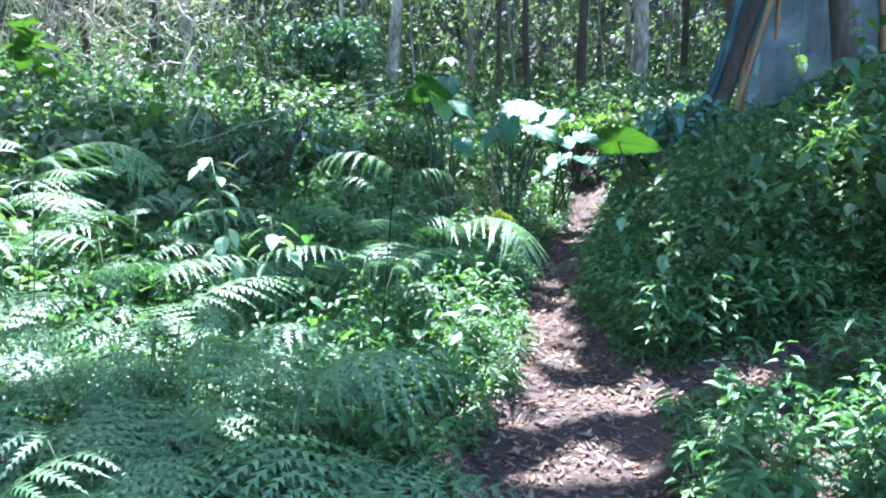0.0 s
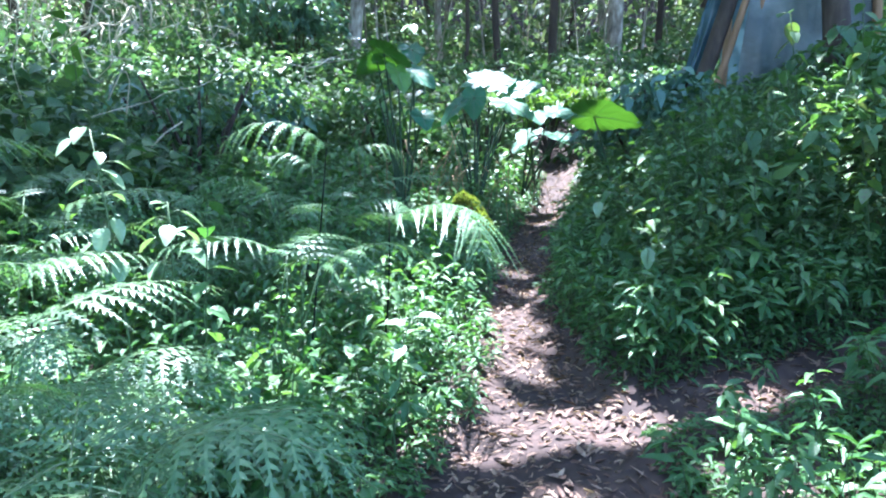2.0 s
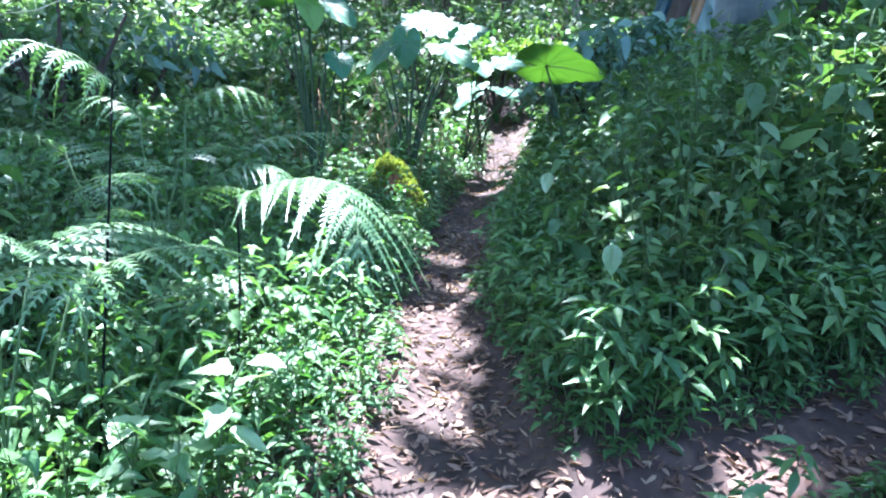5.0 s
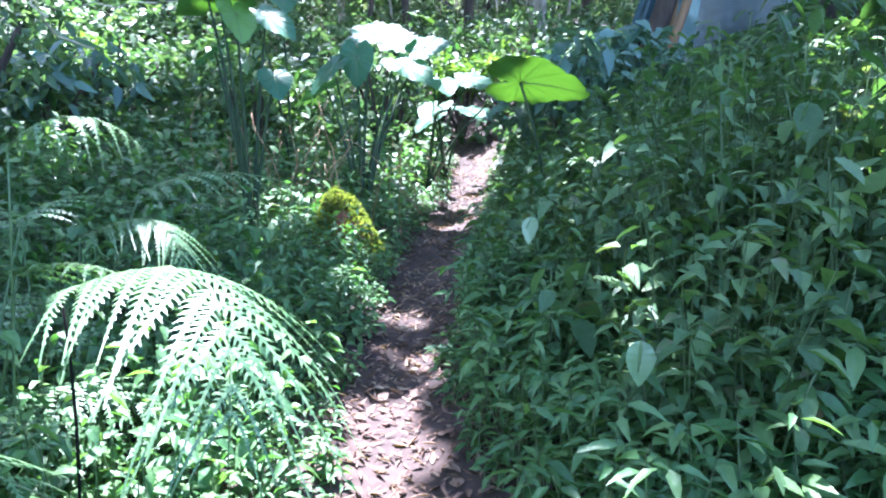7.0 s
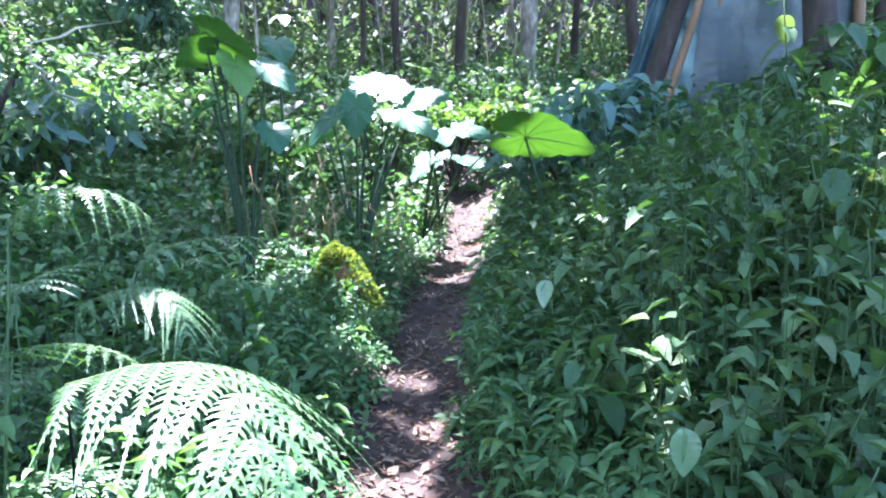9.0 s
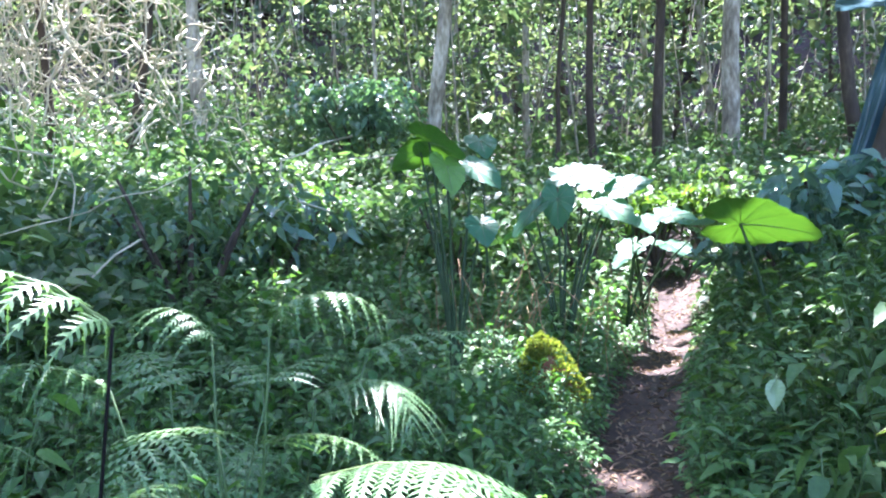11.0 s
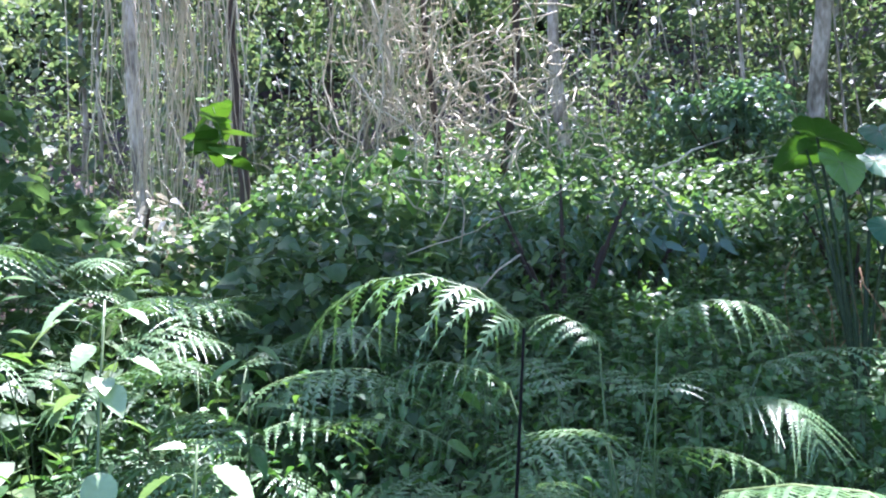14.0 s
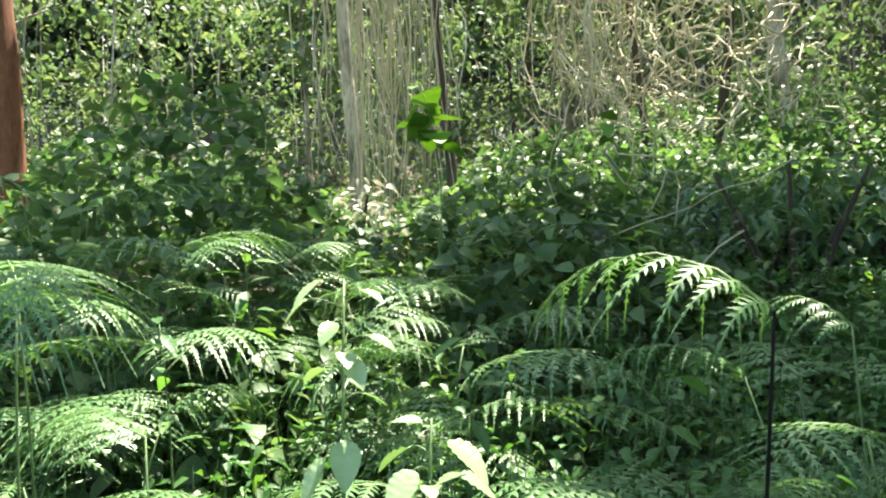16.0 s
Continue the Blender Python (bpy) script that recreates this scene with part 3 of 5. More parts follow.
def canopy():
    """Unseen leaves added for shade: dense towards the sun over the hollow, open over the woods and the bank."""
    n = 4200
    c = np.stack([rng.uniform(-20, 16, n), rng.uniform(-12, 30, n), np.zeros(n)], 1)
    c[:, 2] = ground_z(c[:, 0], c[:, 1]) + rng.uniform(8.5, 13, n)
    s = np.array(SUN_WAY)
    q = c - s[None] * ((c[:, 2] - 1.0) / s[2])[:, None]
    dense = (q[:, 0] > -5.0 + 1.2 * waves(q[:, 0], q[:, 1], 0.7)) & (q[:, 0] < 3.2) & (q[:, 1] > 0.5) & (q[:, 1] < 12.5)
    keep = dense & ((q[:, 0] > -1.0) | (rng.random(n) < 0.82)) | (rng.random(n) < np.where((q[:, 0] < 0) & (q[:, 1] < 16), 0.4, 0.3))
    # extra clumps, out of view, added to shade the footpath
    m = 50
    t = np.stack([rng.uniform(-1.3, 2.6, m), rng.uniform(3.6, 11.4, m), rng.uniform(9.0, 12.5, m)], 1)
    t[:, :2] += (s[:2] / s[2])[None] * (t[:, 2:] - 0.6)
    kind = np.concatenate([dense[keep], np.ones(m, bool)])
    c = np.concatenate([c[keep], t])
    c, d, up, ln, wd = clumps(c, rng.uniform(0.6, 1.2, len(c)), 24, 1.0, 0.55, 0.4)
    scale = np.where(np.repeat(kind, 24), 0.58, 0.36)
    far = c + d * (ln * scale)[:, None]
    ok = ~(sunlit(c, 0.12) | sunlit((c + far) / 2, 0.14) | sunlit(far, 0.04))
    return leaf_arrays(c[ok], d[ok], up[ok], (ln * scale)[ok], (wd * scale)[ok], LITE, 0.1, 0.2)


stuff("canopy_leaves", big_mesh("canopy_leaves", *canopy(), WOODS), "unseen high leaf canopy added for shade, with gaps for sun flecks", "canopy")


def tree(name, foot, lean, height, radius, bark, seed, crown_from=0.45, leaves=760, spread=2.0):
    """A tapered trunk with limbs and a ragged crown."""
    r = random.Random(seed)
    foot = Vector(foot)
    top = Vector((lean[0] * height, lean[1] * height, height))
    root = thing(name, Matrix.Translation(foot), "slender forest tree with mottled bark among undergrowth", "tree", "forest trees")
    spine = bent((0, 0, -0.3), top, (0, 0, 0), 12, 0.22, seed)
    radii = [radius * (1.25 if i == 0 else 1) * (1 - 0.6 * i / 12) for i in range(13)]
    part("trunk", mesh_from("trunk", *tube(spine, radii, 10, 0.25), bark, True), root)
    tips = []
    for k in range(7):
        u = crown_from + (1 - crown_from) * r.random()
        a = spine[int(u * 12)]
        az, ln = r.uniform(0, 6.28), spread * r.uniform(0.6, 1.2)
        b = a + Vector((math.cos(az) * ln, math.sin(az) * ln, r.uniform(0.1, 0.9)))
        part("limb", mesh_from("limb", *tube(bent(a, b, (0, 0, 0.15), 5), [radius * 0.35 * (1 - 0.15 * i) for i in range(6)], 6), bark, True), root)
        tips += [a.lerp(b, 0.6), b]
    cen = np.array([t + Vector((r.uniform(-.5, .5), r.uniform(-.5, .5), r.uniform(-.4, .5))) for t in tips for _ in range(2)])
    c, d, up, ln, wd = clumps(cen, 0.75, leaves // len(cen), 0.17, 0.5)
    ok = ~sunlit(c + np.array(foot))
    part("crown", big_mesh("crown", *leaf_arrays(c[ok], d[ok], up[ok], ln[ok], wd[ok], LITE, 0.1, 0.2), WOODS), root, None, "ragged crown of small green leaves")
    return root


# the trees that stand out: x, y, lean in x, radius, bark
TREES = ((-12.0, 19.2, 0.02, 0.17, BARK), (-7.0, 22.4, 0.13, 0.17, BARK), (-2.9, 23.8, 0.02, 0.1, BARK_DARK), (-1.25, 24.2, 0.03, 0.12, BARK_DARK),
         (0.62, 24.2, 0.02, 0.2, BARK), (-3.8, 23.4, 0.06, 0.06, BARK_DARK), (-8.0, 22.0, -0.04, 0.05, BARK), (3.4, 23.5, -0.08, 0.14, BARK_DARK),
         (-5.2, 26.0, 0.03, 0.11, BARK), (2.0, 26.5, 0.05, 0.1, BARK_DARK), (5.0, 21.0, 0.0, 0.15, BARK_DARK),
         (-10.3, 3.45, 0.0, 0.2, HEART), (-14.5, 9.5, -0.05, 0.13, BARK), (-10.5, 15.5, 0.1, 0.09, BARK_DARK))
for i, (tx, ty, lx, tr, bk) in enumerate(TREES):
    tx, ty = 0.1 + 0.82 * (tx - 0.1), 4.4 + 0.82 * (ty - 4.4)
    tree("tree", g3(tx, ty), (lx, 0.02 * math.sin(i)), 12 + 2 * math.sin(i * 2.3), tr, bk, i + 1, 0.5)
for i in range(34):
    tx, ty = -22 + 34 * ((i * 0.618) % 1), 24 + 14 * ((i * 0.381) % 1)
    if i in (3, 21):
        continue
    if i % 3 == 0:
        tx, ty = -22 + 7 * ((i * 0.618) % 1), 2 + 22 * ((i * 0.445) % 1)
    tree("tree", g3(tx, ty), (0.06 * math.sin(i * 1.7), 0.03 * math.cos(i)), 11 + 3 * math.sin(i), 0.06 + 0.09 * ((i * 0.27) % 1), (BARK, BARK_DARK)[i % 2], 40 + i, 0.3, 560)
for i, (tx, ty) in enumerate(((-7, -3), (5, -5), (10.5, 9), (-3, -8), (8, 15))):
    tree("tree", g3(tx, ty), (0.03 * math.sin(i), 0.02), 12, 0.15, BARK_DARK, 90 + i, 0.5, 700)


def far_woods():
    n = 4300
    a, r = rng.uniform(-1.85, 0.6, n), 17.5 + 20 * rng.random(n) ** 1.15
    c = np.stack([r * np.sin(a), 4 + r * np.cos(a), np.zeros(n)], 1)
    c[:, 2] = ground_z(c[:, 0], c[:, 1]) + 12.5 * rng.random(n) ** 1.2
    thin = waves(c[:, 0] + 0.6 * c[:, 2], c[:, 1] - 0.4 * c[:, 2], 0.35, 2) + 0.6 * waves(c[:, 0], c[:, 2] * 1.7, 0.9, 5)
    c = c[rng.random(n) < np.clip(0.85 + 0.85 * thin, 0.12, 1)]
    size = np.repeat(rng.uniform(0.55, 1.5, len(c)), 32)
    c, d, up, ln, wd = clumps(c, rng.uniform(0.5, 1.5, len(c)), 32, 0.25, 0.5, 0.8)
    ln, wd = ln * size, wd * size
    return leaf_arrays(c, d, up, ln, wd, LITE, 0.1, 0.2)


stuff("far_woods", big_mesh("far_woods", *far_woods(), WOODS), "sun-flecked foliage of the woods beyond", "woods")


def woods_wall():
    n = 1800
    a = np.where(rng.random(n) < 0.8, rng.uniform(-2.1, 0.9, n), rng.uniform(0, 6.28, n))
    r = rng.uniform(42, 60, n)
    c = np.stack([r * np.sin(a), 4 + r * np.cos(a), np.zeros(n)], 1)
    c[:, 2] = ground_z(c[:, 0], c[:, 1]) + rng.uniform(0, 20, n)
    c, d, up, ln, wd = clumps(c, rng.uniform(2, 3.5, n), 17, 1.8, 0.6, 0.9)
    return leaf_arrays(c, d, up, ln, wd, LITE, 0.1, 0.2)


stuff("distant_woods", big_mesh("distant_woods", *woods_wall(), WOODS), "distant wall of green forest all round", "woods")

# thin poles of young trees in the woods beyond
n = 170
a, r = rng.uniform(-1.85, 0.5, n), rng.uniform(15, 34, n)
x, y = r * np.sin(a), 4.4 + r * np.cos(a)
lo = np.stack([x, y, ground_z(x, y) - 0.2], 1)
hi = lo + np.stack([rng.normal(0, 1.0, n), rng.normal(0, 1.0, n), rng.uniform(6, 11, n)], 1)
mid = (lo + hi) / 2 + rng.normal(0, 0.3, (n, 3))
rad = rng.uniform(0.015, 0.05, n)
stuff("young_trees", big_mesh("young_trees", *joined(stems_arrays(lo, mid, rad), stems_arrays(mid, hi, rad * 0.7)), BARK), "thin pale poles of young trees in the woods", "tree")

# ---- ferns ----


def frond_meshes(length, pairs, spread, rise, bend, comb, hang, broad, sweep=0.45, ahead=0.42, curve=1.1, veer=0.0):
    """A feathered blade and its midrib; the blade starts at the origin towards +y and arches over."""
    P, T, S = [np.zeros(3)], [], []
    steps = 40
    for i in range(steps):
        e = rise - bend * (i / steps) ** curve
        h = veer * (i / steps - 0.5)
        T.append(np.array([math.sin(h) * math.cos(e), math.cos(h) * math.cos(e), math.sin(e)]))
        S.append(np.array([math.cos(h), -math.sin(h), 0.0]))
        P.append(P[-1] + T[-1] * length / steps)
    T.append(T[-1])
    S.append(S[-1])
    verts, tris = [], []
    fold = random.Random(int(1000 * spread) + comb)

    def strip(pts, ring):
        k = len(verts)
        verts.extend(pts)
        tris.extend((k + i, k + j, k + m) for i, j, m in ring)

    for i in range(pairs):
        s = 0.03 + 0.95 * i / pairs
        j = int(s * steps)
        ln = length * spread * (math.sin(math.pi * min(1, 0.32 + 0.68 * s)) ** 0.9 * 0.95 + 0.07)
        for sgn in (-1, 1):
            p, t = P[j], T[j]
            fwd = ahead + 0.4 * s + fold.uniform(-0.08, 0.08)
            d = S[j] * (sgn * math.cos(fwd)) + t * math.sin(fwd)
            nor = np.cross(S[j], t)
            out = ln * fold.uniform(0.88, 1.1)
            drop, curl = hang * fold.uniform(0.8, 1.25), fold.uniform(-0.08, 0.12)
            line = [p + d * out * u + t * (curl * out * u * u) - np.array([0, 0, drop * out * u * u]) for u in (m / comb for m in range(comb + 1))]
            core = lambda u: out * 0.012 * (1.05 - u) ** 0.6 + 0.0008
            for m in range(comb):
                u = (m + 0.5) / comb
                q0, q1 = line[m], line[m + 1]
                ax = (q1 - q0) / (np.linalg.norm(q1 - q0) + 1e-9)
                cr = np.cross(ax, nor)
                c0, c1 = core(m / comb), core((m + 1) / comb)
                if m == 0:
                    strip([q0, q1 - cr * c1, q1 + cr * c1], ((0, 1, 2),))
                else:
                    strip([q0 + cr * c0, q0 - cr * c0, q1 - cr * c1, q1 + cr * c1], ((0, 1, 2), (0, 2, 3)))
                w = out * broad * max(0.0, min(1, 0.6 + 3 * u)) * max(0.0, 1 - u / 0.97)
                if w < 0.0025:
                    continue
                step = out / comb
                for e in (-1, 1):
                    w2 = w * fold.uniform(0.85, 1.12)
                    lean = ax * (w2 * sweep) - nor * (0.16 * w2)
                    foot0, foot1 = q0 + cr * (e * c0 * 0.6) + ax * step * 0.08, q0 + cr * (e * c0 * 0.6) + ax * step * 0.7
                    mid = q0 + ax * step * 0.48 + cr * e * w2 * 0.62 + lean * 0.5
                    tip = q0 + ax * step * 0.6 + cr * e * w2 + lean * 1.1
                    strip([foot0, foot1, mid + ax * step * 0.2, tip, mid - ax * step * 0.22], ((0, 1, 2), (0, 2, 4), (4, 2, 3)))
    for j in range(steps):
        strip([P[j], P[j + 1], P[j + 1] + np.array([0.0015, 0, 0])], ((0, 1, 2),))
    k = [0, 8, 16, 24, 32, 40]
    rib = tube([Vector(P[n]) for n in k], [0.0038, 0.0034, 0.003, 0.0024, 0.0018, 0.001], 5)
    return big_mesh("frond", np.array(verts), np.array(tris), FERN), mesh_from("midrib", *rib, RIB, True)


FRONDS = {"arch": frond_meshes(0.62, 12, 0.3, 0.8, 2.0, 9, 0.85, 0.19), "wide": frond_meshes(0.66, 9, 0.46, 0.45, 1.1, 9, 0.3, 0.15),
          "flat": frond_meshes(0.75, 11, 0.34, 0.4, 0.9, 9, 0.4, 0.17), "lacy": frond_meshes(0.58, 9, 0.46, 0.65, 1.4, 9, 0.4, 0.15),
          "plume": frond_meshes(0.62, 9, 0.34, 0.8, 1.95, 11, 1.0, 0.21),
          "droop": frond_meshes(0.68, 15, 0.42, 0.4, 2.0, 18, 0.5, 0.12, 0.5, 0.6, 2.0, 1.0)}
STEM = mesh_from("stem", *tube(bent((0, 0, 0), (0, 0, 1), (0.02, 0, 0), 5), [0.0052, 0.0048, 0.0044, 0.004, 0.0036, 0.003], 6), STIPE, True)

STEM_GREEN = STEM.copy()
STEM_GREEN.materials[0] = STALK


def fern(foot, blades, label, group="ferns beside the path", stem=None):
    """A fern: for each blade its heading in degrees, the stem's reach and rise, the size, the kind, the roll."""
    root = thing("fern", Matrix.Translation(foot), label, "fern", group)
    for k, (az, reach, rise, size, kind, roll) in enumerate(blades):
        a = radians(az)
        tip = Vector((math.sin(a) * reach, math.cos(a) * reach, rise))
        turn = tip.to_track_quat("Z", "Y").to_matrix().to_4x4()
        part("stem", stem if stem and k == 0 else STEM_GREEN, root, turn @ Matrix.Diagonal((1, 1, tip.length, 1)))
        blade, rib = FRONDS[kind]
        m = Matrix.Translation(tip) @ pose(0, 0, 0, 0, roll, -az) @ Matrix.Scale(size, 4)
        f = part("frond", blade, root, m)
        part("midrib", rib, f)
    return root


FERN_LABEL = "green feathery fern with arching fronds on dark stems"
# the ferns that stand out: x, y, then blades
fern(g3(-0.79, 6.0), ((130, 0.1, 0.86, 1.35, "droop", -8), (-60, 0.12, 0.4, 0.7, "wide", 0)), "sunlit fern with a pale drooping comb-like frond over the path", stem=STEM)
fern(g3(-1.0, 5.44), ((-116, -0.13, 1.3, 1.0, "plume", 0), (-10, 0.06, 0.75, 0.7, "flat", 0), (-20, 0.1, 0.8, 0.8, "flat", 0)), "fern with a high arched frond on one black stem", stem=STEM)
fern(g3(-1.0, 5.0), ((70, 0.25, 0.82, 1.0, "lacy", 0), (120, 0.2, 0.85, 0.95, "lacy", 0), (10, 0.2, 0.85, 0.9, "wide", 0)), "lacy fern with broad layered fronds in half sun")
fern(g3(-1.2, 6.3), ((80, 0.1, 1.2, 0.75, "plume", 0), (-90, 0.1, 1.15, 0.75, "plume", 0), (170, 0.15, 0.9, 0.8, "wide", 0)), "tall fern with pale arched fronds on thin stems")
fern(g3(-0.75, 3.5), ((60, 0.2, 0.72, 1.0, "lacy", 0), (95, 0.25, 0.8, 1.0, "lacy", 10), (140, 0.25, 0.66, 1.0, "wide", 0), (-30, 0.2, 0.7, 0.9, "lacy", 0), (-120, 0.2, 0.6, 0.9, "lacy", 0), (20, 0.1, 0.75, 0.8, "flat", 0)), FERN_LABEL)
fern(g3(-1.9, 5.4), ((95, 0.2, 0.85, 0.9, "flat", 0), (-80, 0.3, 0.9, 0.95, "flat", 0), (180, 0.2, 0.8, 0.9, "wide", 0)), FERN_LABEL)
fern(g3(-1.98, 4.55), ((-110, 0.15, 1.05, 0.8, "droop", 0), (150, 0.2, 0.9, 0.85, "arch", 0), (60, 0.15, 0.9, 0.75, "flat", 0)), FERN_LABEL)
fern(g3(-1.5, 7.0), ((65, 0.35, 0.95, 0.9, "flat", 0), (110, 0.2, 0.8, 0.9, "droop", 0), (-60, 0.2, 0.8, 0.8, "flat", 0)), FERN_LABEL)
fern(g3(-4.85, 5.4), ((-70, 0.15, 1.35, 1.2, "arch", 0), (100, 0.2, 1.0, 1.2, "flat", 0), (160, 0.2, 1.1, 1.1, "arch", 0)), FERN_LABEL)
fern(g3(-2.35, 4.2), ((-100, 0.15, 1.45, 1.1, "wide", 0), (90, 0.15, 1.4, 1.1, "droop", 0), (170, 0.15, 1.2, 1.0, "wide", 0)), FERN_LABEL)
fr = random.Random(5)
placed = 0
while placed < 64:
    fx, fy = fr.uniform(-6.5, -0.55), fr.uniform(2.4, 8.2)
    if fy > 4.6 and fr.random() < 0.5 or fx > -0.9 and fy > 5.6 or math.hypot(fx + 1.55, fy - 4.95) < 0.75 or (-3.4 < fx and 4.5 < fy < 8.2 and fr.random() < 0.86) or fr.random() < (fy - 6.0) / 4 or off_path(fx, fy) < 0.45 or math.hypot(fx - 0.3, fy - 4.4) < 1.2 and fx > -0.7:
        continue
    placed += 1
    n = fr.choice((3, 4, 5))
    a0 = fr.uniform(0, 360)
    tall = fr.uniform(0.3, 0.95)
    fern(g3(fx, fy), [(a0 + k * 360 / n + fr.uniform(-25, 25), fr.uniform(0.12, 0.35), tall * fr.uniform(0.8, 1.15), fr.uniform(0.6, 1.1), fr.choice(("lacy", "flat", "wide", "arch")), fr.uniform(-28, 28)) for k in range(n)], FERN_LABEL)
# tall sunlit ferns on the bank, then the close-set ferns beside the first steps
for fx, fy, tall, a0 in ((-3.3, 5.15, 0.95, 40), (-2.9, 5.75, 0.8, 10), (-3.7, 6.3, 0.8, 75), (-3.1, 3.7, 1.3, 20), (-3.9, 5.0, 1.2, 0), (-2.7, 3.2, 1.1, 60), (-4.4, 5.7, 1.0, 30), (-4.3, 4.2, 1.45, 50), (-3.6, 4.45, 1.25, 15)):
    fern(g3(fx, fy), [(a0 + k * 82 + fr.uniform(-20, 20), fr.uniform(0.15, 0.32), tall * fr.uniform(0.72, 1.08), fr.uniform(0.85, 1.2), ("wide", "flat", "lacy", "droop", "flat")[k], fr.uniform(-22, 22)) for k in range(5)], "tall bank fern with pale layered fronds in the sun")
placed = 0
while placed < 28:
    fx, fy = fr.uniform(-3.0, -0.42), fr.uniform(2.5, 4.3)
    if off_path(fx, fy) < 0.42 or math.hypot(fx - 0.2, fy - 4.4) < 1.05 or math.hypot(fx + 1.55, fy - 4.95) < 0.6:
        continue
    placed += 1
    n = fr.choice((4, 5))
    a0, tall = fr.uniform(0, 360), fr.uniform(0.35, 0.72)
    fern(g3(fx, fy), [(a0 + k * 360 / n + fr.uniform(-25, 25), fr.uniform(0.12, 0.3), tall * fr.uniform(0.8, 1.15), fr.uniform(0.75, 1.05), fr.choice(("lacy", "wide", "lacy", "flat")), fr.uniform(-24, 24)) for k in range(n)], FERN_LABEL)
# low ferns that fill the hollow
fr = random.Random(8)
placed = 0
while placed < 14:
    fx, fy = fr.uniform(-4.6, -0.9), fr.uniform(5.2, 9.6)
    if off_path(fx, fy) < 0.5 or math.hypot(fx + 0.9, fy - 9.3) < 0.8 or math.hypot(fx + 1.55, fy - 4.95) < 0.75:
        continue
    placed += 1
    n = fr.choice((3, 4))
    a0 = fr.uniform(0, 360)
    tall = fr.uniform(0.3, 0.6)
    fern(g3(fx, fy), [(a0 + k * 360 / n + fr.uniform(-25, 25), fr.uniform(0.12, 0.3), tall * fr.uniform(0.8, 1.15), fr.uniform(0.7, 1.1), fr.choice(("lacy", "flat", "wide", "flat")), fr.uniform(-28, 28)) for k in range(n)], FERN_LABEL)

# ---- plants with large leaves ----


def blade_mesh(name, rows, cols, half, mat, fold=0.1, droop=0.18, pleat=0.012, waves_n=7):
    """A leaf of unit length towards +y, with pleats between its side veins. half(v) is the half width."""
    verts, faces = [], []
    for i in range(rows + 1):
        v = i / rows
        for j in range(cols + 1):
            u = 2 * j / cols - 1
            w = half(v)
            z = fold * abs(u) * w - droop * v * v + pleat * math.sin((v - 0.35 * abs(u)) * waves_n * 6.28) * abs(u) * (1 - v)
            verts.append((u * w, v, z))
    for i in range(rows):
        for j in range(cols):
            a = i * (cols + 1) + j
            faces.append((a, a + 1, a + cols + 2, a + cols + 1))
    return mesh_from(name, verts, faces, mat, True)


def ovate_half(v):
    return 0.31 * math.sin(math.pi * v ** 0.68) ** 0.85 + 0.002


def lance_half(v):
    return 0.17 * math.sin(math.pi * v ** 0.75) + 0.002


# "soft" is the ovate leaf in the colour paled for sunlight
BLADES = {"ovate": blade_mesh("leaf", 22, 6, ovate_half, DARK, 0.16, 0.22, 0.022), "green": blade_mesh("leaf", 22, 6, ovate_half, GREEN, 0.18, 0.28, 0.022),
          "soft": blade_mesh("leaf", 24, 6, ovate_half, SUNLIT_LEAF, 0.2, 0.22, 0.024), "lance": blade_mesh("leaf", 7, 4, lance_half, GREEN, 0.2, 0.3), "vine": blade_mesh("leaf", 9, 4, lambda v: 0.45 * math.sin(math.pi * v ** 0.5) ** 0.7 + 0.002, EAR_YOUNG, 0.1, 0.15)}


def leafy(name, label, category, group, foot, tip, leaves, size, blade, seed, low=0.35, fall=(-70, 10), bow=0.05, thick=0.005):
    """A stem with single leaves on short stalks; each leaf is a part."""
    r = random.Random(seed)
    foot, tip = Vector(foot), Vector(tip)
    root = thing(name, Matrix.Translation(foot), label, category, group)
    line = bent((0, 0, -0.02), tip - foot, (r.uniform(-bow, bow), r.uniform(-bow, bow), 0), 8)
    part("stem", mesh_from("stem", *tube(line, [thick * (1.2 - 0.09 * i) for i in range(9)], 6), STALK, True), root)
    for k in range(leaves):
        u = low + (1 - low) * k / max(1, leaves - 1)
        p = line[min(8, int(u * 8))].lerp(line[min(8, int(u * 8) + 1)], u * 8 % 1)
        az = k * 137.5 + r.uniform(-25, 25)
        m = Matrix.Translation(p) @ pose(0, 0, 0, 0, 0, az) @ pose(0, 0.02, 0, r.uniform(*fall), r.uniform(-20, 20), 0) @ Matrix.Scale(size * r.uniform(0.65, 1.2), 4)
        part("leaf", BLADES[blade], root, m)
    return root


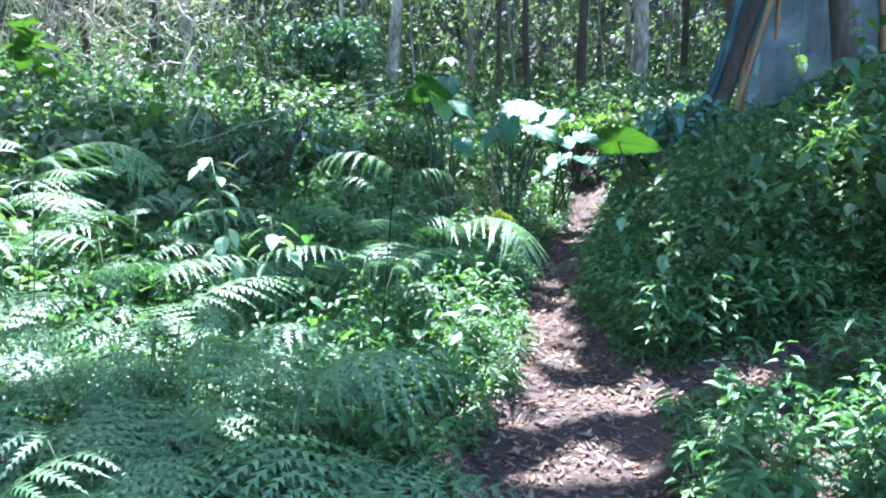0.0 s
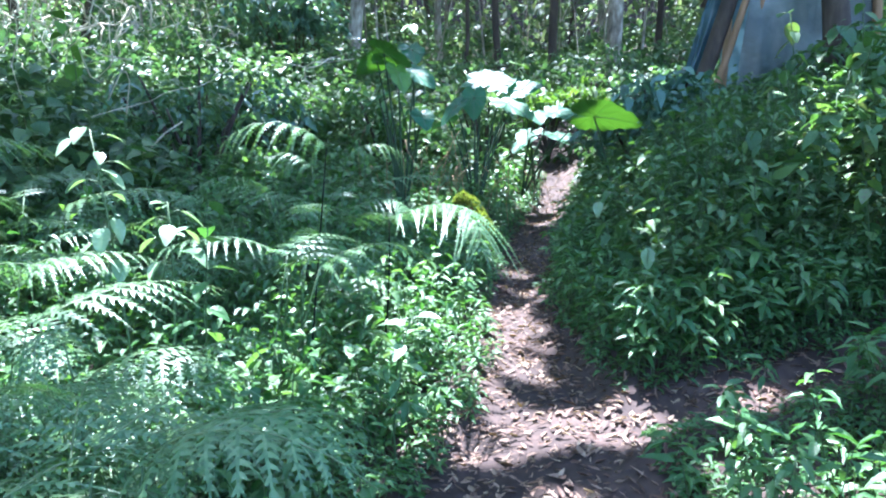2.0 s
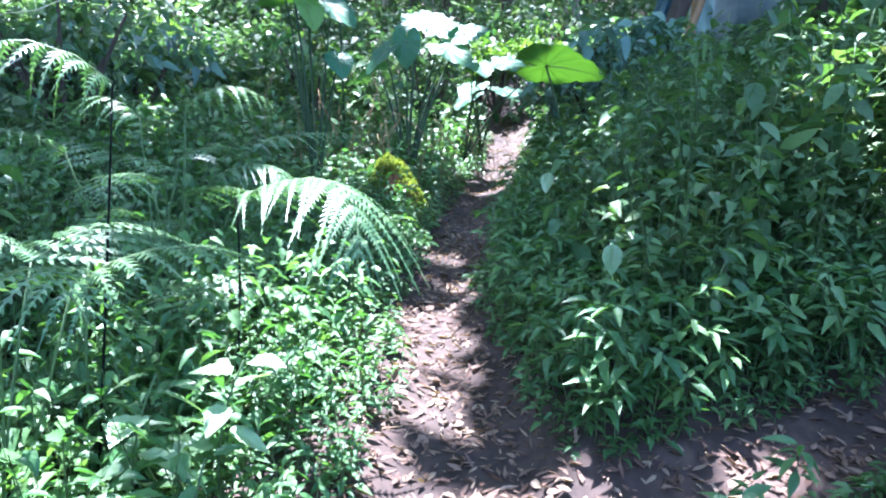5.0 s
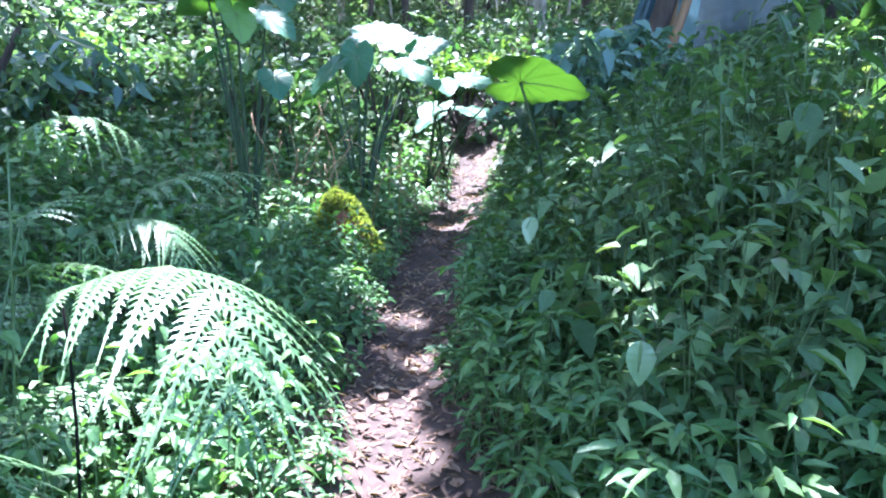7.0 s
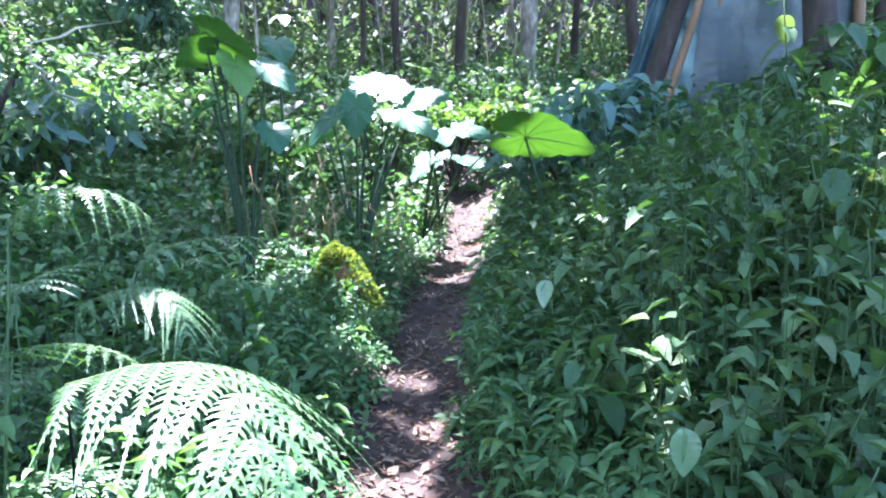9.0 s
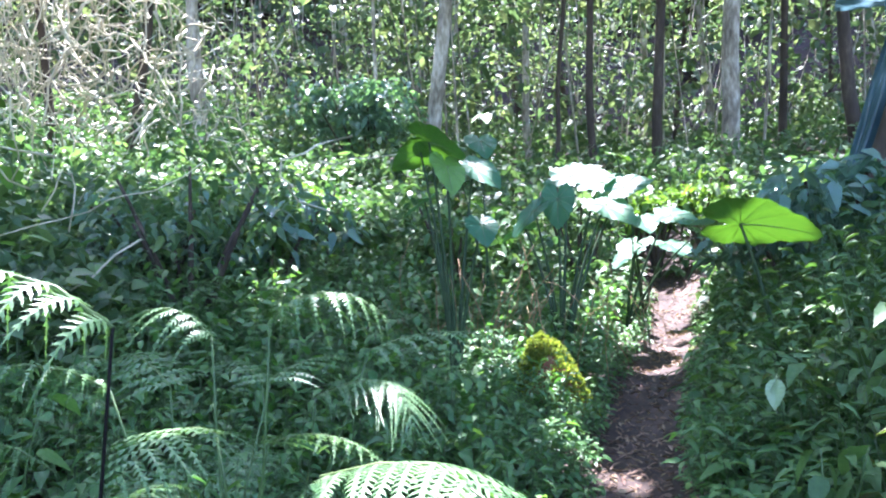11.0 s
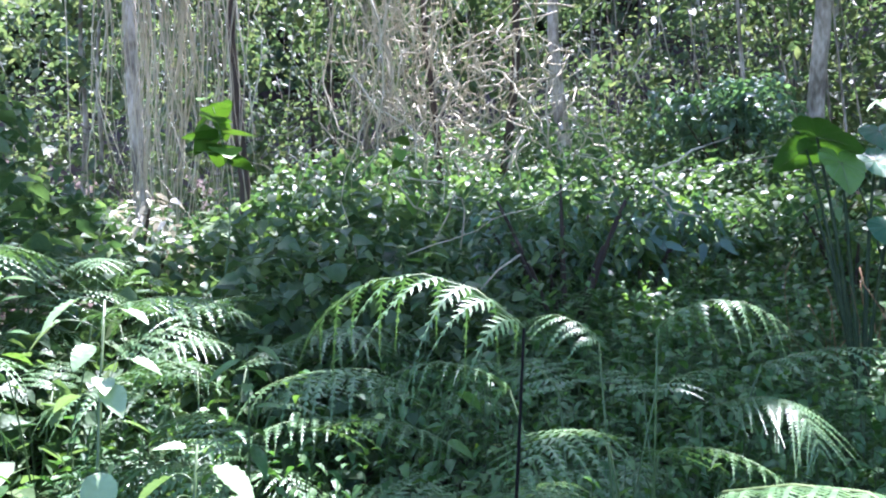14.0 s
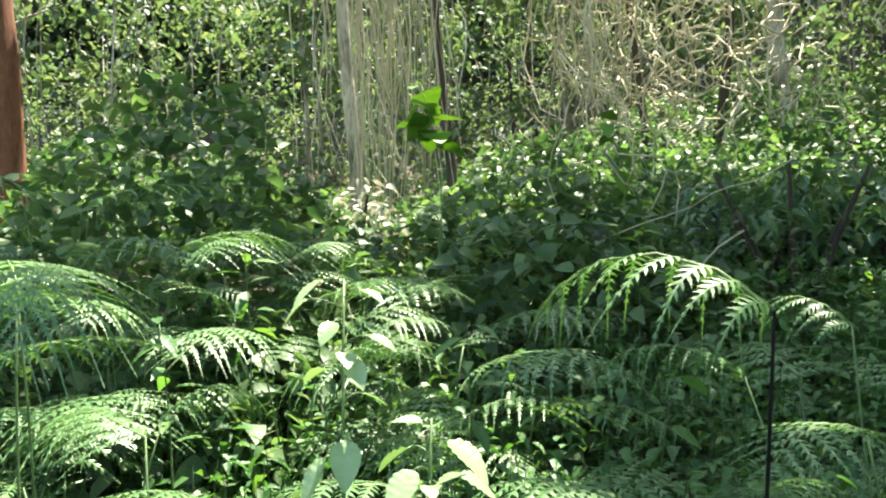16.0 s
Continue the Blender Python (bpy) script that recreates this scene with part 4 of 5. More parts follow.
def heart_mesh():
    """A heart-shaped blade, its stalk at the origin, tip towards +y."""
    ang = np.radians([0, 12, 30, 60, 90, 120, 150, 172, 180])
    rad = np.array([0.72, 0.62, 0.5, 0.42, 0.4, 0.41, 0.42, 0.3, 0.1])
    rings, segs = (0.0, 0.25, 0.5, 0.72, 0.9, 1.0), 72
    verts, faces = [(0, 0, 0)], []
    for f in rings[1:]:
        for s in range(segs):
            a = 2 * math.pi * s / segs
            b = abs((a + math.pi) % (2 * math.pi) - math.pi)
            r = float(np.interp(b, ang, rad)) * f
            x, y = r * math.sin(a), r * math.cos(a)
            verts.append((x, y, 0.22 * abs(x) * (1 - 0.5 * f) - 0.22 * max(y, 0) ** 2 - 0.1 * x * x + 0.016 * f * f * math.sin(7 * a) + 0.009 * f ** 3 * math.sin(19 * a + 1) + 0.003 * math.cos(12 * a) * f * (1.1 - f)))
    for s in range(segs):
        faces.append((0, 1 + s, 1 + (s + 1) % segs))
        for q in range(len(rings) - 2):
            a, b = 1 + q * segs + s, 1 + q * segs + (s + 1) % segs
            faces.append((a, a + segs, b + segs, b))
    line = [Vector((0, 0, 0.003))] + [Vector(verts[1 + q * segs]) + Vector((0, 0, 0.003)) for q in range(len(rings) - 1)]
    veins = [tube(line, [0.011, 0.009, 0.007, 0.005, 0.003, 0.002], 5)]
    for s in (6, 12, 19, 27, 45, 53, 60, 66):
        veins.append(tube([Vector((0, 0, 0.003))] + [Vector(verts[1 + q * segs + s]) + Vector((0, 0, 0.002)) for q in range(len(rings) - 1)], [0.005, 0.0045, 0.004, 0.003, 0.002, 0.001], 4))
    return (verts, faces), veins


HEART_SHAPE, HEART_VEINS = heart_mesh()
EAR_MESH, EAR_YOUNG_MESH = mesh_from("blade", *HEART_SHAPE, EAR, True), mesh_from("blade", *HEART_SHAPE, EAR_YOUNG, True)
VEIN_MESH = mesh_from("midrib", *HEART_VEINS[0], RIB, True)
SIDE_VEINS = [mesh_from("side_vein", *v, RIB, True) for v in HEART_VEINS[1:]]


def elephant_ear(foot, leaves, label):
    """Big heart-shaped leaves on tall stalks: for each x, y, z, heading, pitch, roll, size, young."""
    foot = Vector(foot)
    root = thing("elephant_ear", Matrix.Translation(foot), label, "plant", "elephant ears by the path")
    for x, y, z, az, pitch, roll, size, young in leaves:
        at = Vector((x, y, z)) - foot
        line = bent((0, 0, -0.05), at, (at.x * -0.12, at.y * -0.12, 0.05), 9)
        stalk = part("stalk", mesh_from("stalk", *tube(line, [0.02 - 0.0014 * i for i in range(10)], 7), EAR_STALK, True), root)
        m = Matrix.Translation(at) @ pose(0, 0, 0, 0, 0, -az) @ pose(0, 0, 0, pitch, roll, 0) @ Matrix.Scale(size, 4)
        blade = part("blade", EAR_YOUNG_MESH if young else EAR_MESH, root, m, "bright yellow-green blade with the sun behind it" if young else "")
        part("midrib", VEIN_MESH, blade)
        for v in SIDE_VEINS:
            part("side_vein", v, blade)
    return root


elephant_ear(g3(-1.66, 9.55), ((-1.8, 9.42, 2.62, 80, -22, -36, 0.46, True), (-1.9, 9.5, 2.56, 285, -28, 34, 0.36, True), (-1.62, 9.3, 2.42, 130, -50, -10, 0.36, True), (-1.55, 9.7, 2.45, 120, -30, 15, 0.42, False), (-1.4, 9.4, 2.0, 150, -40, 0, 0.3, False), (-1.95, 9.7, 2.2, 250, -30, 0, 0.36, False)), "tall elephant ear with a big hanging sunlit leaf")
elephant_ear(g3(-1.07, 10.6), ((-1.07, 10.5, 2.24, 175, -82, 0, 0.36, False), (-1.25, 10.4, 2.14, 235, -45, -15, 0.4, False), (-1.12, 11.3, 2.5, 95, 2, 30, 0.62, False), (-0.88, 11.6, 2.45, 78, 4, 27, 0.6, False),
              (-0.62, 11.2, 2.36, 60, 25, 34, 0.42, False), (-0.75, 11.0, 2.2, 130, -24, 14, 0.52, False), (-1.45, 10.9, 2.0, 280, -20, 0, 0.4, False)), "elephant ear with broad pale leaves in full sun")
elephant_ear(g3(-0.72, 12.3), ((-0.5, 11.8, 2.09, 160, -22, 0, 0.4, False), (-0.28, 12.4, 2.14, 100, -10, 24, 0.5, False), (-0.58, 11.95, 1.86, 200, -20, 0, 0.44, False), (0.02, 12.0, 1.95, 70, -30, 0, 0.34, False)), "clump of bluish green elephant ears by the path")
elephant_ear(g3(-0.62, 13.2), ((-0.31, 13.0, 1.84, 150, -12, 0, 0.56, False), (-0.7, 12.6, 1.75, 220, -25, 0, 0.42, False), (-0.75, 11.9, 2.75, 40, -5, 15, 0.3, True)), "low elephant ear at the bright end of the path")
elephant_ear(g3(0.55, 9.25), ((0.3, 9.12, 1.95, 84, -4, -32, 0.62, True), (0.85, 9.5, 1.5, 120, -40, 0, 0.3, False)), "elephant ear with one glowing yellow-green leaf")
elephant_ear(g3(-2.2, 12.2), ((-2.21, 12.0, 3.0, 150, -35, 0, 0.45, False), (-2.6, 12.4, 2.7, 250, -30, 0, 0.4, False)), "elephant ear with dull green leaves in the thicket")

# shrubs whose single leaves can be told apart, right of the path
SHRUB = "shade-grown shrub with dull broad drooping leaves"
shr = random.Random(11)
for i in range(46):
    sx, sy = shr.uniform(0.35, 2.6), shr.uniform(6.0, 9.6)
    o = float(off_path(sx, sy))
    if o < 0.22 or bool(left_of(sx, sy)):
        continue
    hh = min(1.35, 0.35 + 0.75 * o) * shr.uniform(0.75, 1.1)
    leafy("shrub", SHRUB, "shrub", "shrubs beside the path", g3(sx, sy), g3(sx + shr.uniform(-0.12, 0.12), sy + shr.uniform(-0.12, 0.12), hh), shr.randint(8, 13), shr.uniform(0.07, 0.14), "ovate", 100 + i)

for i, (sx, sy, hh, n) in enumerate(((2.25, 10.2, 1.9, 15), (2.75, 9.8, 2.1, 17), (3.2, 10.5, 2.2, 16), (1.95, 9.3, 1.45, 13), (2.5, 8.6, 1.5, 14))):
    leafy("shrub", "tall dark shrub with big drooping leaves before the shelter", "shrub", "shrubs beside the path", g3(sx, sy), g3(sx - 0.12, sy - 0.15, hh), n, 0.21, "ovate", 150 + i, 0.35, (-60, 5), 0.12, 0.009)


def single_leaf(foot, at, size, heading, pitch, blade, label):
    """One stem that carries a leaf which stands out."""
    foot, at = Vector(foot), Vector(at)
    root = thing("seedling", Matrix.Translation(foot), label, "plant")
    rel = at - foot
    part("stem", mesh_from("stem", *tube(bent((0, 0, -0.02), rel, (0.02, 0.02, 0), 6), [0.004, 0.0038, 0.0035, 0.003, 0.0026, 0.0022, 0.002], 6), STALK, True), root)
    for d, s in ((0, 1.0), (70, 0.8)):
        part("leaf", BLADES[blade], root, Matrix.Translation(rel) @ pose(0, 0, 0, 0, 0, -heading - d) @ pose(0, 0, 0, pitch, 0, 0) @ Matrix.Scale(size * s, 4))
    return root


# the "soft" blades here carry their sunlit look in the base colour
single_leaf(g3(0.7, 6.5), (0.66, 6.33, 1.13), 0.125, 180, -75, "soft", "hanging heart-shaped leaf above the shrubs, coloured pale as if sunlit")
single_leaf(g3(0.42, 7.85), (0.38, 7.7, 1.28), 0.125, 200, -60, "soft", "hanging leaf beside the path, coloured pale green as if sunlit")
single_leaf(g3(0.25, 7.6), (0.2, 7.48, 0.98), 0.14, 250, -10, "green", "light green leaf leaning over the path")
single_leaf(g3(1.45, 7.3), (1.33, 7.16, 1.78), 0.15, 190, -60, "ovate", "grey hanging leaf caught by the light")
single_leaf(g3(2.7, 10.3), (2.64, 10.25, 2.84), 0.3, 160, -35, "green", "pale leaf high in the thicket by the shelter")

# saplings left of the path; the "soft" ones have sunlight put into their leaf colour
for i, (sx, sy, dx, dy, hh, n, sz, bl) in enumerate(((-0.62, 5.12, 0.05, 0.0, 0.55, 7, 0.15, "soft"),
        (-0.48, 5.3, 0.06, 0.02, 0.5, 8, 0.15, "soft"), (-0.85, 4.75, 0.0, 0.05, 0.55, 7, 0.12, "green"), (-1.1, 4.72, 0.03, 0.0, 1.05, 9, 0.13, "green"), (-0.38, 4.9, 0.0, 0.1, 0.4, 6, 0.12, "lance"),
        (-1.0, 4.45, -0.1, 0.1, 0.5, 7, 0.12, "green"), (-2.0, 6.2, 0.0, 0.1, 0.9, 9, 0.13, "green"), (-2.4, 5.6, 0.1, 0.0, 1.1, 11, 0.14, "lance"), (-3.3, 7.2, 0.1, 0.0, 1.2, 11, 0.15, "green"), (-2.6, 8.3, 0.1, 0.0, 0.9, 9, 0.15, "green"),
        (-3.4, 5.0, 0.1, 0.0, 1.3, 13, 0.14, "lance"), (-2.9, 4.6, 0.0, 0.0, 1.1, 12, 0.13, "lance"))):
    leafy("sapling", "slender sapling with green leaves, some coloured pale as if sunlit", "sapling", "saplings beside the path", g3(sx, sy), g3(sx + dx, sy + dy, hh), n, sz, bl, 200 + i, 0.45 if hh < 1 else 0.6, (-30, 25))

# the sapling that catches the sun, its leaf colour paled to add to the glare: stem points, then leaves as height along
# the stem, heading, pitch, size
def lit_sapling(foot, tip, leaves, label):
    foot, tip = Vector(foot), Vector(tip)
    root = thing("sapling", Matrix.Translation(foot), label, "sapling", "saplings beside the path")
    line = bent((0, 0, -0.02), tip - foot, (0.05, -0.03, 0), 8)
    part("stem", mesh_from("stem", *tube(line, [0.0075 - 0.0005 * i for i in range(9)], 7), STALK, True), root)
    for u, az, pitch, size, reach in leaves:
        p = line[min(7, int(u * 8))].lerp(line[min(8, int(u * 8) + 1)], u * 8 % 1)
        a = radians(az)
        q = p + Vector((math.sin(a) * reach, math.cos(a) * reach, 0.35 * reach))
        part("leaf_stalk", mesh_from("leaf_stalk", *tube(bent(p, q, (0, 0, 0.01), 4), [0.002] * 5, 5), STALK, True), root)
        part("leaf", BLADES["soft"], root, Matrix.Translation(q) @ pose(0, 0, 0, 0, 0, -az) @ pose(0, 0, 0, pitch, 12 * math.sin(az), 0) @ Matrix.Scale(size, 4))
    return root


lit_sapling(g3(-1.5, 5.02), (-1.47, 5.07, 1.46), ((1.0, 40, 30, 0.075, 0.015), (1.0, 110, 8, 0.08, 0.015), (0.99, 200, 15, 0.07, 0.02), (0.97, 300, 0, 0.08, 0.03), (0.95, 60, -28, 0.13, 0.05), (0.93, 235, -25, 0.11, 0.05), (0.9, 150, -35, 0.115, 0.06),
            (0.87, 20, -30, 0.12, 0.07), (0.84, 270, -30, 0.11, 0.08), (0.8, 90, -40, 0.12, 0.09), (0.76, 190, -30, 0.1, 0.08)), "sapling with big leaves coloured pale for full sun")
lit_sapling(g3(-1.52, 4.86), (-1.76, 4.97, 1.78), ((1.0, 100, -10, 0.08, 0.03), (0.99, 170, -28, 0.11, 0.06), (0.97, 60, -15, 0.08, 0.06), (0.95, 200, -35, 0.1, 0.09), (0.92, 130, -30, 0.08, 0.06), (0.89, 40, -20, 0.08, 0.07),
            (0.86, 90, -38, 0.09, 0.05), (0.84, 240, -20, 0.08, 0.06), (0.8, 10, -20, 0.07, 0.05), (0.74, 100, -55, 0.12, 0.03), (0.71, 170, -50, 0.13, 0.05), (0.66, 220, -40, 0.13, 0.08), (0.62, 130, -45, 0.12, 0.06)), "tall bent sapling with drooping leaves coloured pale for the sun")

# climber shoot with sun behind it
leafy("climber_shoot", "climber shoot with bright yellow-green lobed leaves", "climber", "", g3(-4.2, 6.35, 0.8), (-4.35, 6.4, 3.0), 13, 0.2, "vine", 301, 0.72, (-45, 15), 0.2, 0.006)
leafy("climber_shoot", "climber shoot trailing over the dark bank", "climber", "", g3(-4.6, 8.2, 0.8), (-4.4, 7.9, 2.9), 9, 0.17, "vine", 302, 0.3, (-70, 0), 0.2, 0.006)

# ---- stump ----


def stump(foot):
    root = thing("tree_stump", Matrix.Translation(foot) @ Matrix.Scale(0.88, 4), "rotten tree stump thick with yellow-green moss", "stump")
    rings, segs = 12, 26
    verts, faces = [], []
    for i in range(rings + 1):
        v = i / rings
        for s in range(segs):
            a = 2 * math.pi * s / segs
            top = 0.56
            p = Vector((math.cos(a), math.sin(a), v * 2))
            r = (0.13 * (1 - v) ** 0.9 + 0.09 * min(1, (1 - v) * 5) ** 0.5 + 0.1 * (1 - v) ** 2 * max(0, math.cos(a))) * (1 + 0.3 * noise.noise(p * 1.4) + 0.12 * noise.noise(p * 5)) + 0.04 * max(0, math.cos(3 * a + 1)) * (1 - v) + 0.1 * (1 - v) ** 1.3 * max(0, math.cos(a + 0.5)) ** 3 + 0.07 * max(0, math.cos(a - 3.3)) ** 4 * (v < 0.7) - 0.07 * max(0, math.cos(a + 2.0)) ** 6 * (1 - v)
            verts.append((r * math.cos(a) - 0.1 * v, r * math.sin(a), v * top + 0.04 * noise.noise(p * 1.5) * v * v - 0.05 * (1 - v)))
    for i in range(rings):
        for s in range(segs):
            a, b = i * segs + s, i * segs + (s + 1) % segs
            faces.append((a, b, b + segs, a + segs))
    faces.append(tuple(range(rings * segs, (rings + 1) * segs)))
    part("stump_wood", mesh_from("stump_wood", verts, faces, HEART, True), root, None, "red-brown rotten wood")
    n = 15000
    pick = rng.integers(0, rings * segs, n)
    f = np.array([[verts[i] for i in faces[q]] for q in pick])
    w = rng.dirichlet([1, 1, 1, 1], n)
    p = (f * w[..., None]).sum(1)
    az = np.arctan2(p[:, 1], p[:, 0])
    bare = (np.abs((az + 1.75 + 0.25 * np.sin(p[:, 2] * 9) + np.pi) % (2 * np.pi) - np.pi) < 0.4) & (p[:, 2] < 0.4) & (rng.random(len(p)) < 0.93)
    p, az = p[~bare], az[~bare]
    d = np.stack([np.cos(az), np.sin(az), rng.normal(0.1, 0.5, len(p))], 1) + rng.normal(0, 0.45, (len(p), 3))
    ln = rng.uniform(0.016, 0.044, len(p))
    part("moss", big_mesh("moss", *leaf_arrays(p - d * 0.004, d, rng.normal(0, 1, (len(p), 3)), ln, ln * 0.5, LITE, 0.1, 0.3), MOSS), root, None, "cushion of yellow-green moss")
    return root


stump(g3(-0.9, 9.45, 0.02))

# ---- shelter of plastic sheet ----


def sheet(name, corners, parent, mat, seed, label="", nu=26, nv=26, crease=0.07):
    """A slack sheet between four corners: lower left, lower right, upper right, upper left."""
    a, b, c, d = (Vector(q) for q in corners)
    verts, faces = [], []
    nor = (b - a).cross(d - a).normalized()
    for i in range(nv + 1):
        for j in range(nu + 1):
            u, v = j / nu, i / nv
            p = a.lerp(b, u).lerp(d.lerp(c, u), v)
            q = Vector((u * 3 + seed, v * 2.2, seed * 0.7))
            p += nor * crease * (noise.noise(q) + 0.5 * noise.noise(q * 2.6) + 0.7 * math.sin(u * 9 + 2 * v + seed) * (1 - v) * 0.6)
            p += (b - a) * 0.05 * noise.noise(q * 1.7 + Vector((5, 0, 0))) * (1 - v)
            verts.append(p)
    for i in range(nv):
        for j in range(nu):
            k = i * (nu + 1) + j
            faces.append((k, k + 1, k + nu + 2, k + nu + 1))
    return part(name, mesh_from(name, verts, faces, mat, True), parent, None, label)


base = g3(2.3, 12.2)
shelter = thing("shelter", Matrix.Translation(base), "makeshift shelter of blue-green plastic sheet on leaning timber posts", "shelter")
gz = lambda x, y: float(ground_z(x, y)) - base.z
for px, py, tx, ty, top, rad in ((1.33, 12.12, 2.86, 12.1, 5.1, 0.045), (2.2, 12.35, 2.35, 12.25, 5.2, 0.035), (3.55, 12.0, 3.4, 12.1, 5.0, 0.055), (2.1, 14.3, 2.2, 14.1, 4.6, 0.05), (3.7, 14.2, 3.6, 14.1, 4.5, 0.05)):
    lo, hi = Vector((px, py, base.z + gz(px, py) - 0.1)) - base, Vector((tx, ty, base.z + top)) - base
    part("post", mesh_from("post", *tube(bent(lo, hi, (0.03, 0, 0), 8), [rad * (1.1 - 0.03 * i) for i in range(9)], 9, 0.2), TIMBER, True), shelter)
part("leaning_trunk", mesh_from("leaning_trunk", *tube(bent((1.1 - base.x, -0.02, gz(1.1, 12.18) - 0.1), (2.68 - base.x, -0.02, 5.2), (0.06, 0, 0), 9, 0.05, 3), [0.12 - 0.005 * i for i in range(10)], 10, 0.3), BARK_DARK, True), shelter, None, "dark leaning trunk that props the sheet")
part("ridge_pole", mesh_from("ridge_pole", *tube(bent(Vector((1.5, 12.1, base.z + 4.9)) - base, Vector((4.4, 12.0, base.z + 4.8)) - base, (0, 0, -0.05), 6), [0.04] * 7, 8, 0.2), TIMBER, True), shelter)
sheet("side_sheet", (Vector((1.25, 12.45, 2.2)) - base, Vector((1.45, 12.35, 2.2)) - base, Vector((2.58, 12.3, 5.9)) - base, Vector((2.3, 12.25, 5.9)) - base), shelter, TARP, 2.0, "crumpled blue-green plastic sheet", 16, 30, 0.1)
sheet("front_sheet", (Vector((2.0, 12.32, 1.95)) - base, Vector((3.5, 12.1, 1.8)) - base, Vector((3.5, 12.2, 5.9)) - base, Vector((2.35, 12.32, 5.9)) - base), shelter, TARP_GREY, 7.0, "pale grey plastic sheet hanging slack", 30, 34, 0.09)
sheet("roof_sheet", (Vector((1.6, 12.1, 5.9)) - base, Vector((4.2, 12.0, 5.85)) - base, Vector((4.2, 14.6, 4.7)) - base, Vector((1.6, 14.6, 4.7)) - base), shelter, TARP, 4.0, "blue-green plastic roof sheet", 20, 20, 0.12)
sheet("back_sheet", (Vector((3.6, 14.2, 1.9)) - base, Vector((2.1, 14.3, 1.9)) - base, Vector((2.1, 14.3, 4.8)) - base, Vector((3.6, 14.2, 4.8)) - base), shelter, TARP, 9.0, "", 16, 16, 0.08)
tree("tree", g3(3.1, 11.3), (-0.12, 0.02), 11, 0.16, BARK_DARK, 71, 0.6, 600)
tree("tree", g3(4.1, 12.9), (0.02, 0.01), 11, 0.12, BARK_DARK, 72, 0.6, 600)

# ---- curtain of hanging roots ----


def root_curtain(foot, wide, deep, count, low, high, label, seed, curl=0.1, thick=0.012, girth=0.24):
    r = random.Random(seed)
    foot = Vector(foot)
    holder = thing("hanging_roots", Matrix.Translation(foot), label, "roots", "hanging roots")
    bough = bent((-wide * 0.75, 0, high), (wide * 0.75, 0.4, high + 0.3), (0, 0, 0.3), 8, 0.1, seed)
    part("bough", mesh_from("bough", *tube(bough, [0.12] * 9, 9, 0.3), BARK_DARK, True), holder, None, "dark overhanging bough")
    part("trunk", mesh_from("trunk", *tube(bent((0.2, 0.6, -0.2), (0, 0.5, high + 0.6), (0.1, 0, 0), 9, 0.15, seed), [girth * (1 - 0.05 * i) for i in range(10)], 10, 0.3), BARK_DARK, True), holder)
    for k in range(count):
        x = wide * (-0.55 + 1.1 * ((k % 7) * 0.618 % 1)) + r.gauss(0, wide * 0.07)
        y = r.uniform(-deep, deep)
        z0 = low + abs(r.gauss(0, 0.5)) if r.random() < 0.75 else low + r.uniform(0.5, 2.5)
        th = thick * r.choice((0.3, 0.4, 0.55, 0.8, 1.25))
        line = bent((x * 0.9, y, high + 0.1), (x * 1.05 + r.gauss(0, curl), y + r.gauss(0, curl), z0), (r.gauss(0, curl), r.gauss(0, curl), 0), 8, curl, seed + k)
        part("root", mesh_from("root", *tube(line, [th * (1 - 0.07 * i) for i in range(9)], 5), ROOT, True), holder)
    return holder


root_curtain(g3(-7.58, 7.47), 1.75, 0.45, 130, 0.8, 6.5, "curtain of pale straw-coloured roots hanging from a bough", 21, 0.22, 0.0125, 0.06)
root_curtain(g3(-8.95, 11.6), 0.62, 0.6, 62, 1.0, 6.0, "sunlit tangle of pale dry vines and hanging roots", 22, 0.5, 0.015, 0.07)


def tangle(foot, count, span, height, seed, across=0.7, thick=0.009, upright=0.2, wander=0.15, mat=ROOT):
    """Dead climbers in loose loops over the bank."""
    r = random.Random(seed)
    root = thing("dead_climbers", Matrix.Translation(Vector(foot)), "tangle of sun-bleached dead climber stems on the bank", "climber")
    for k in range(count):
        a = Vector((r.gauss(0, span), r.gauss(0, span * 0.5), r.uniform(0, height)))
        b = a + Vector((r.gauss(0, across), r.gauss(0, across * 0.7), r.gauss(upright, 0.6 if upright < 0.5 else 0.2)))
        line = bent(a, b, (r.gauss(0, wander), r.gauss(0, wander), r.uniform(-0.6, 2) * wander), 8, wander, seed + k)
        part("stem", mesh_from("stem", *tube(line, [thick * r.uniform(0.4, 1.2)] * 9, 5), mat, True), root)
    return root


tangle(g3(-7.0, 11.8, 1.5), 120, 0.9, 2.0, 31, 0.6, 0.012)
tangle(g3(-8.8, 11.5, 1.9), 70, 0.42, 2.2, 36, 0.5, 0.012)
tangle(g3(-9.6, 14.6, 1.1), 55, 1.1, 1.8, 34)
tangle(g3(-4.5, 7.6, 0.8), 26, 1.1, 1.4, 32, 0.5, 0.006)
tangle(g3(-5.6, 9.6, 1.0), 36, 1.1, 1.6, 35, 0.5, 0.007)
tangle(g3(-1.5, 9.9, 0.0), 44, 0.5, 0.3, 33, 0.2, 0.003, 0.62, 0.05, TIMBER)
tangle(g3(-0.75, 10.9, 0.0), 24, 0.35, 0.2, 37, 0.2, 0.003, 0.5, 0.05, TIMBER)


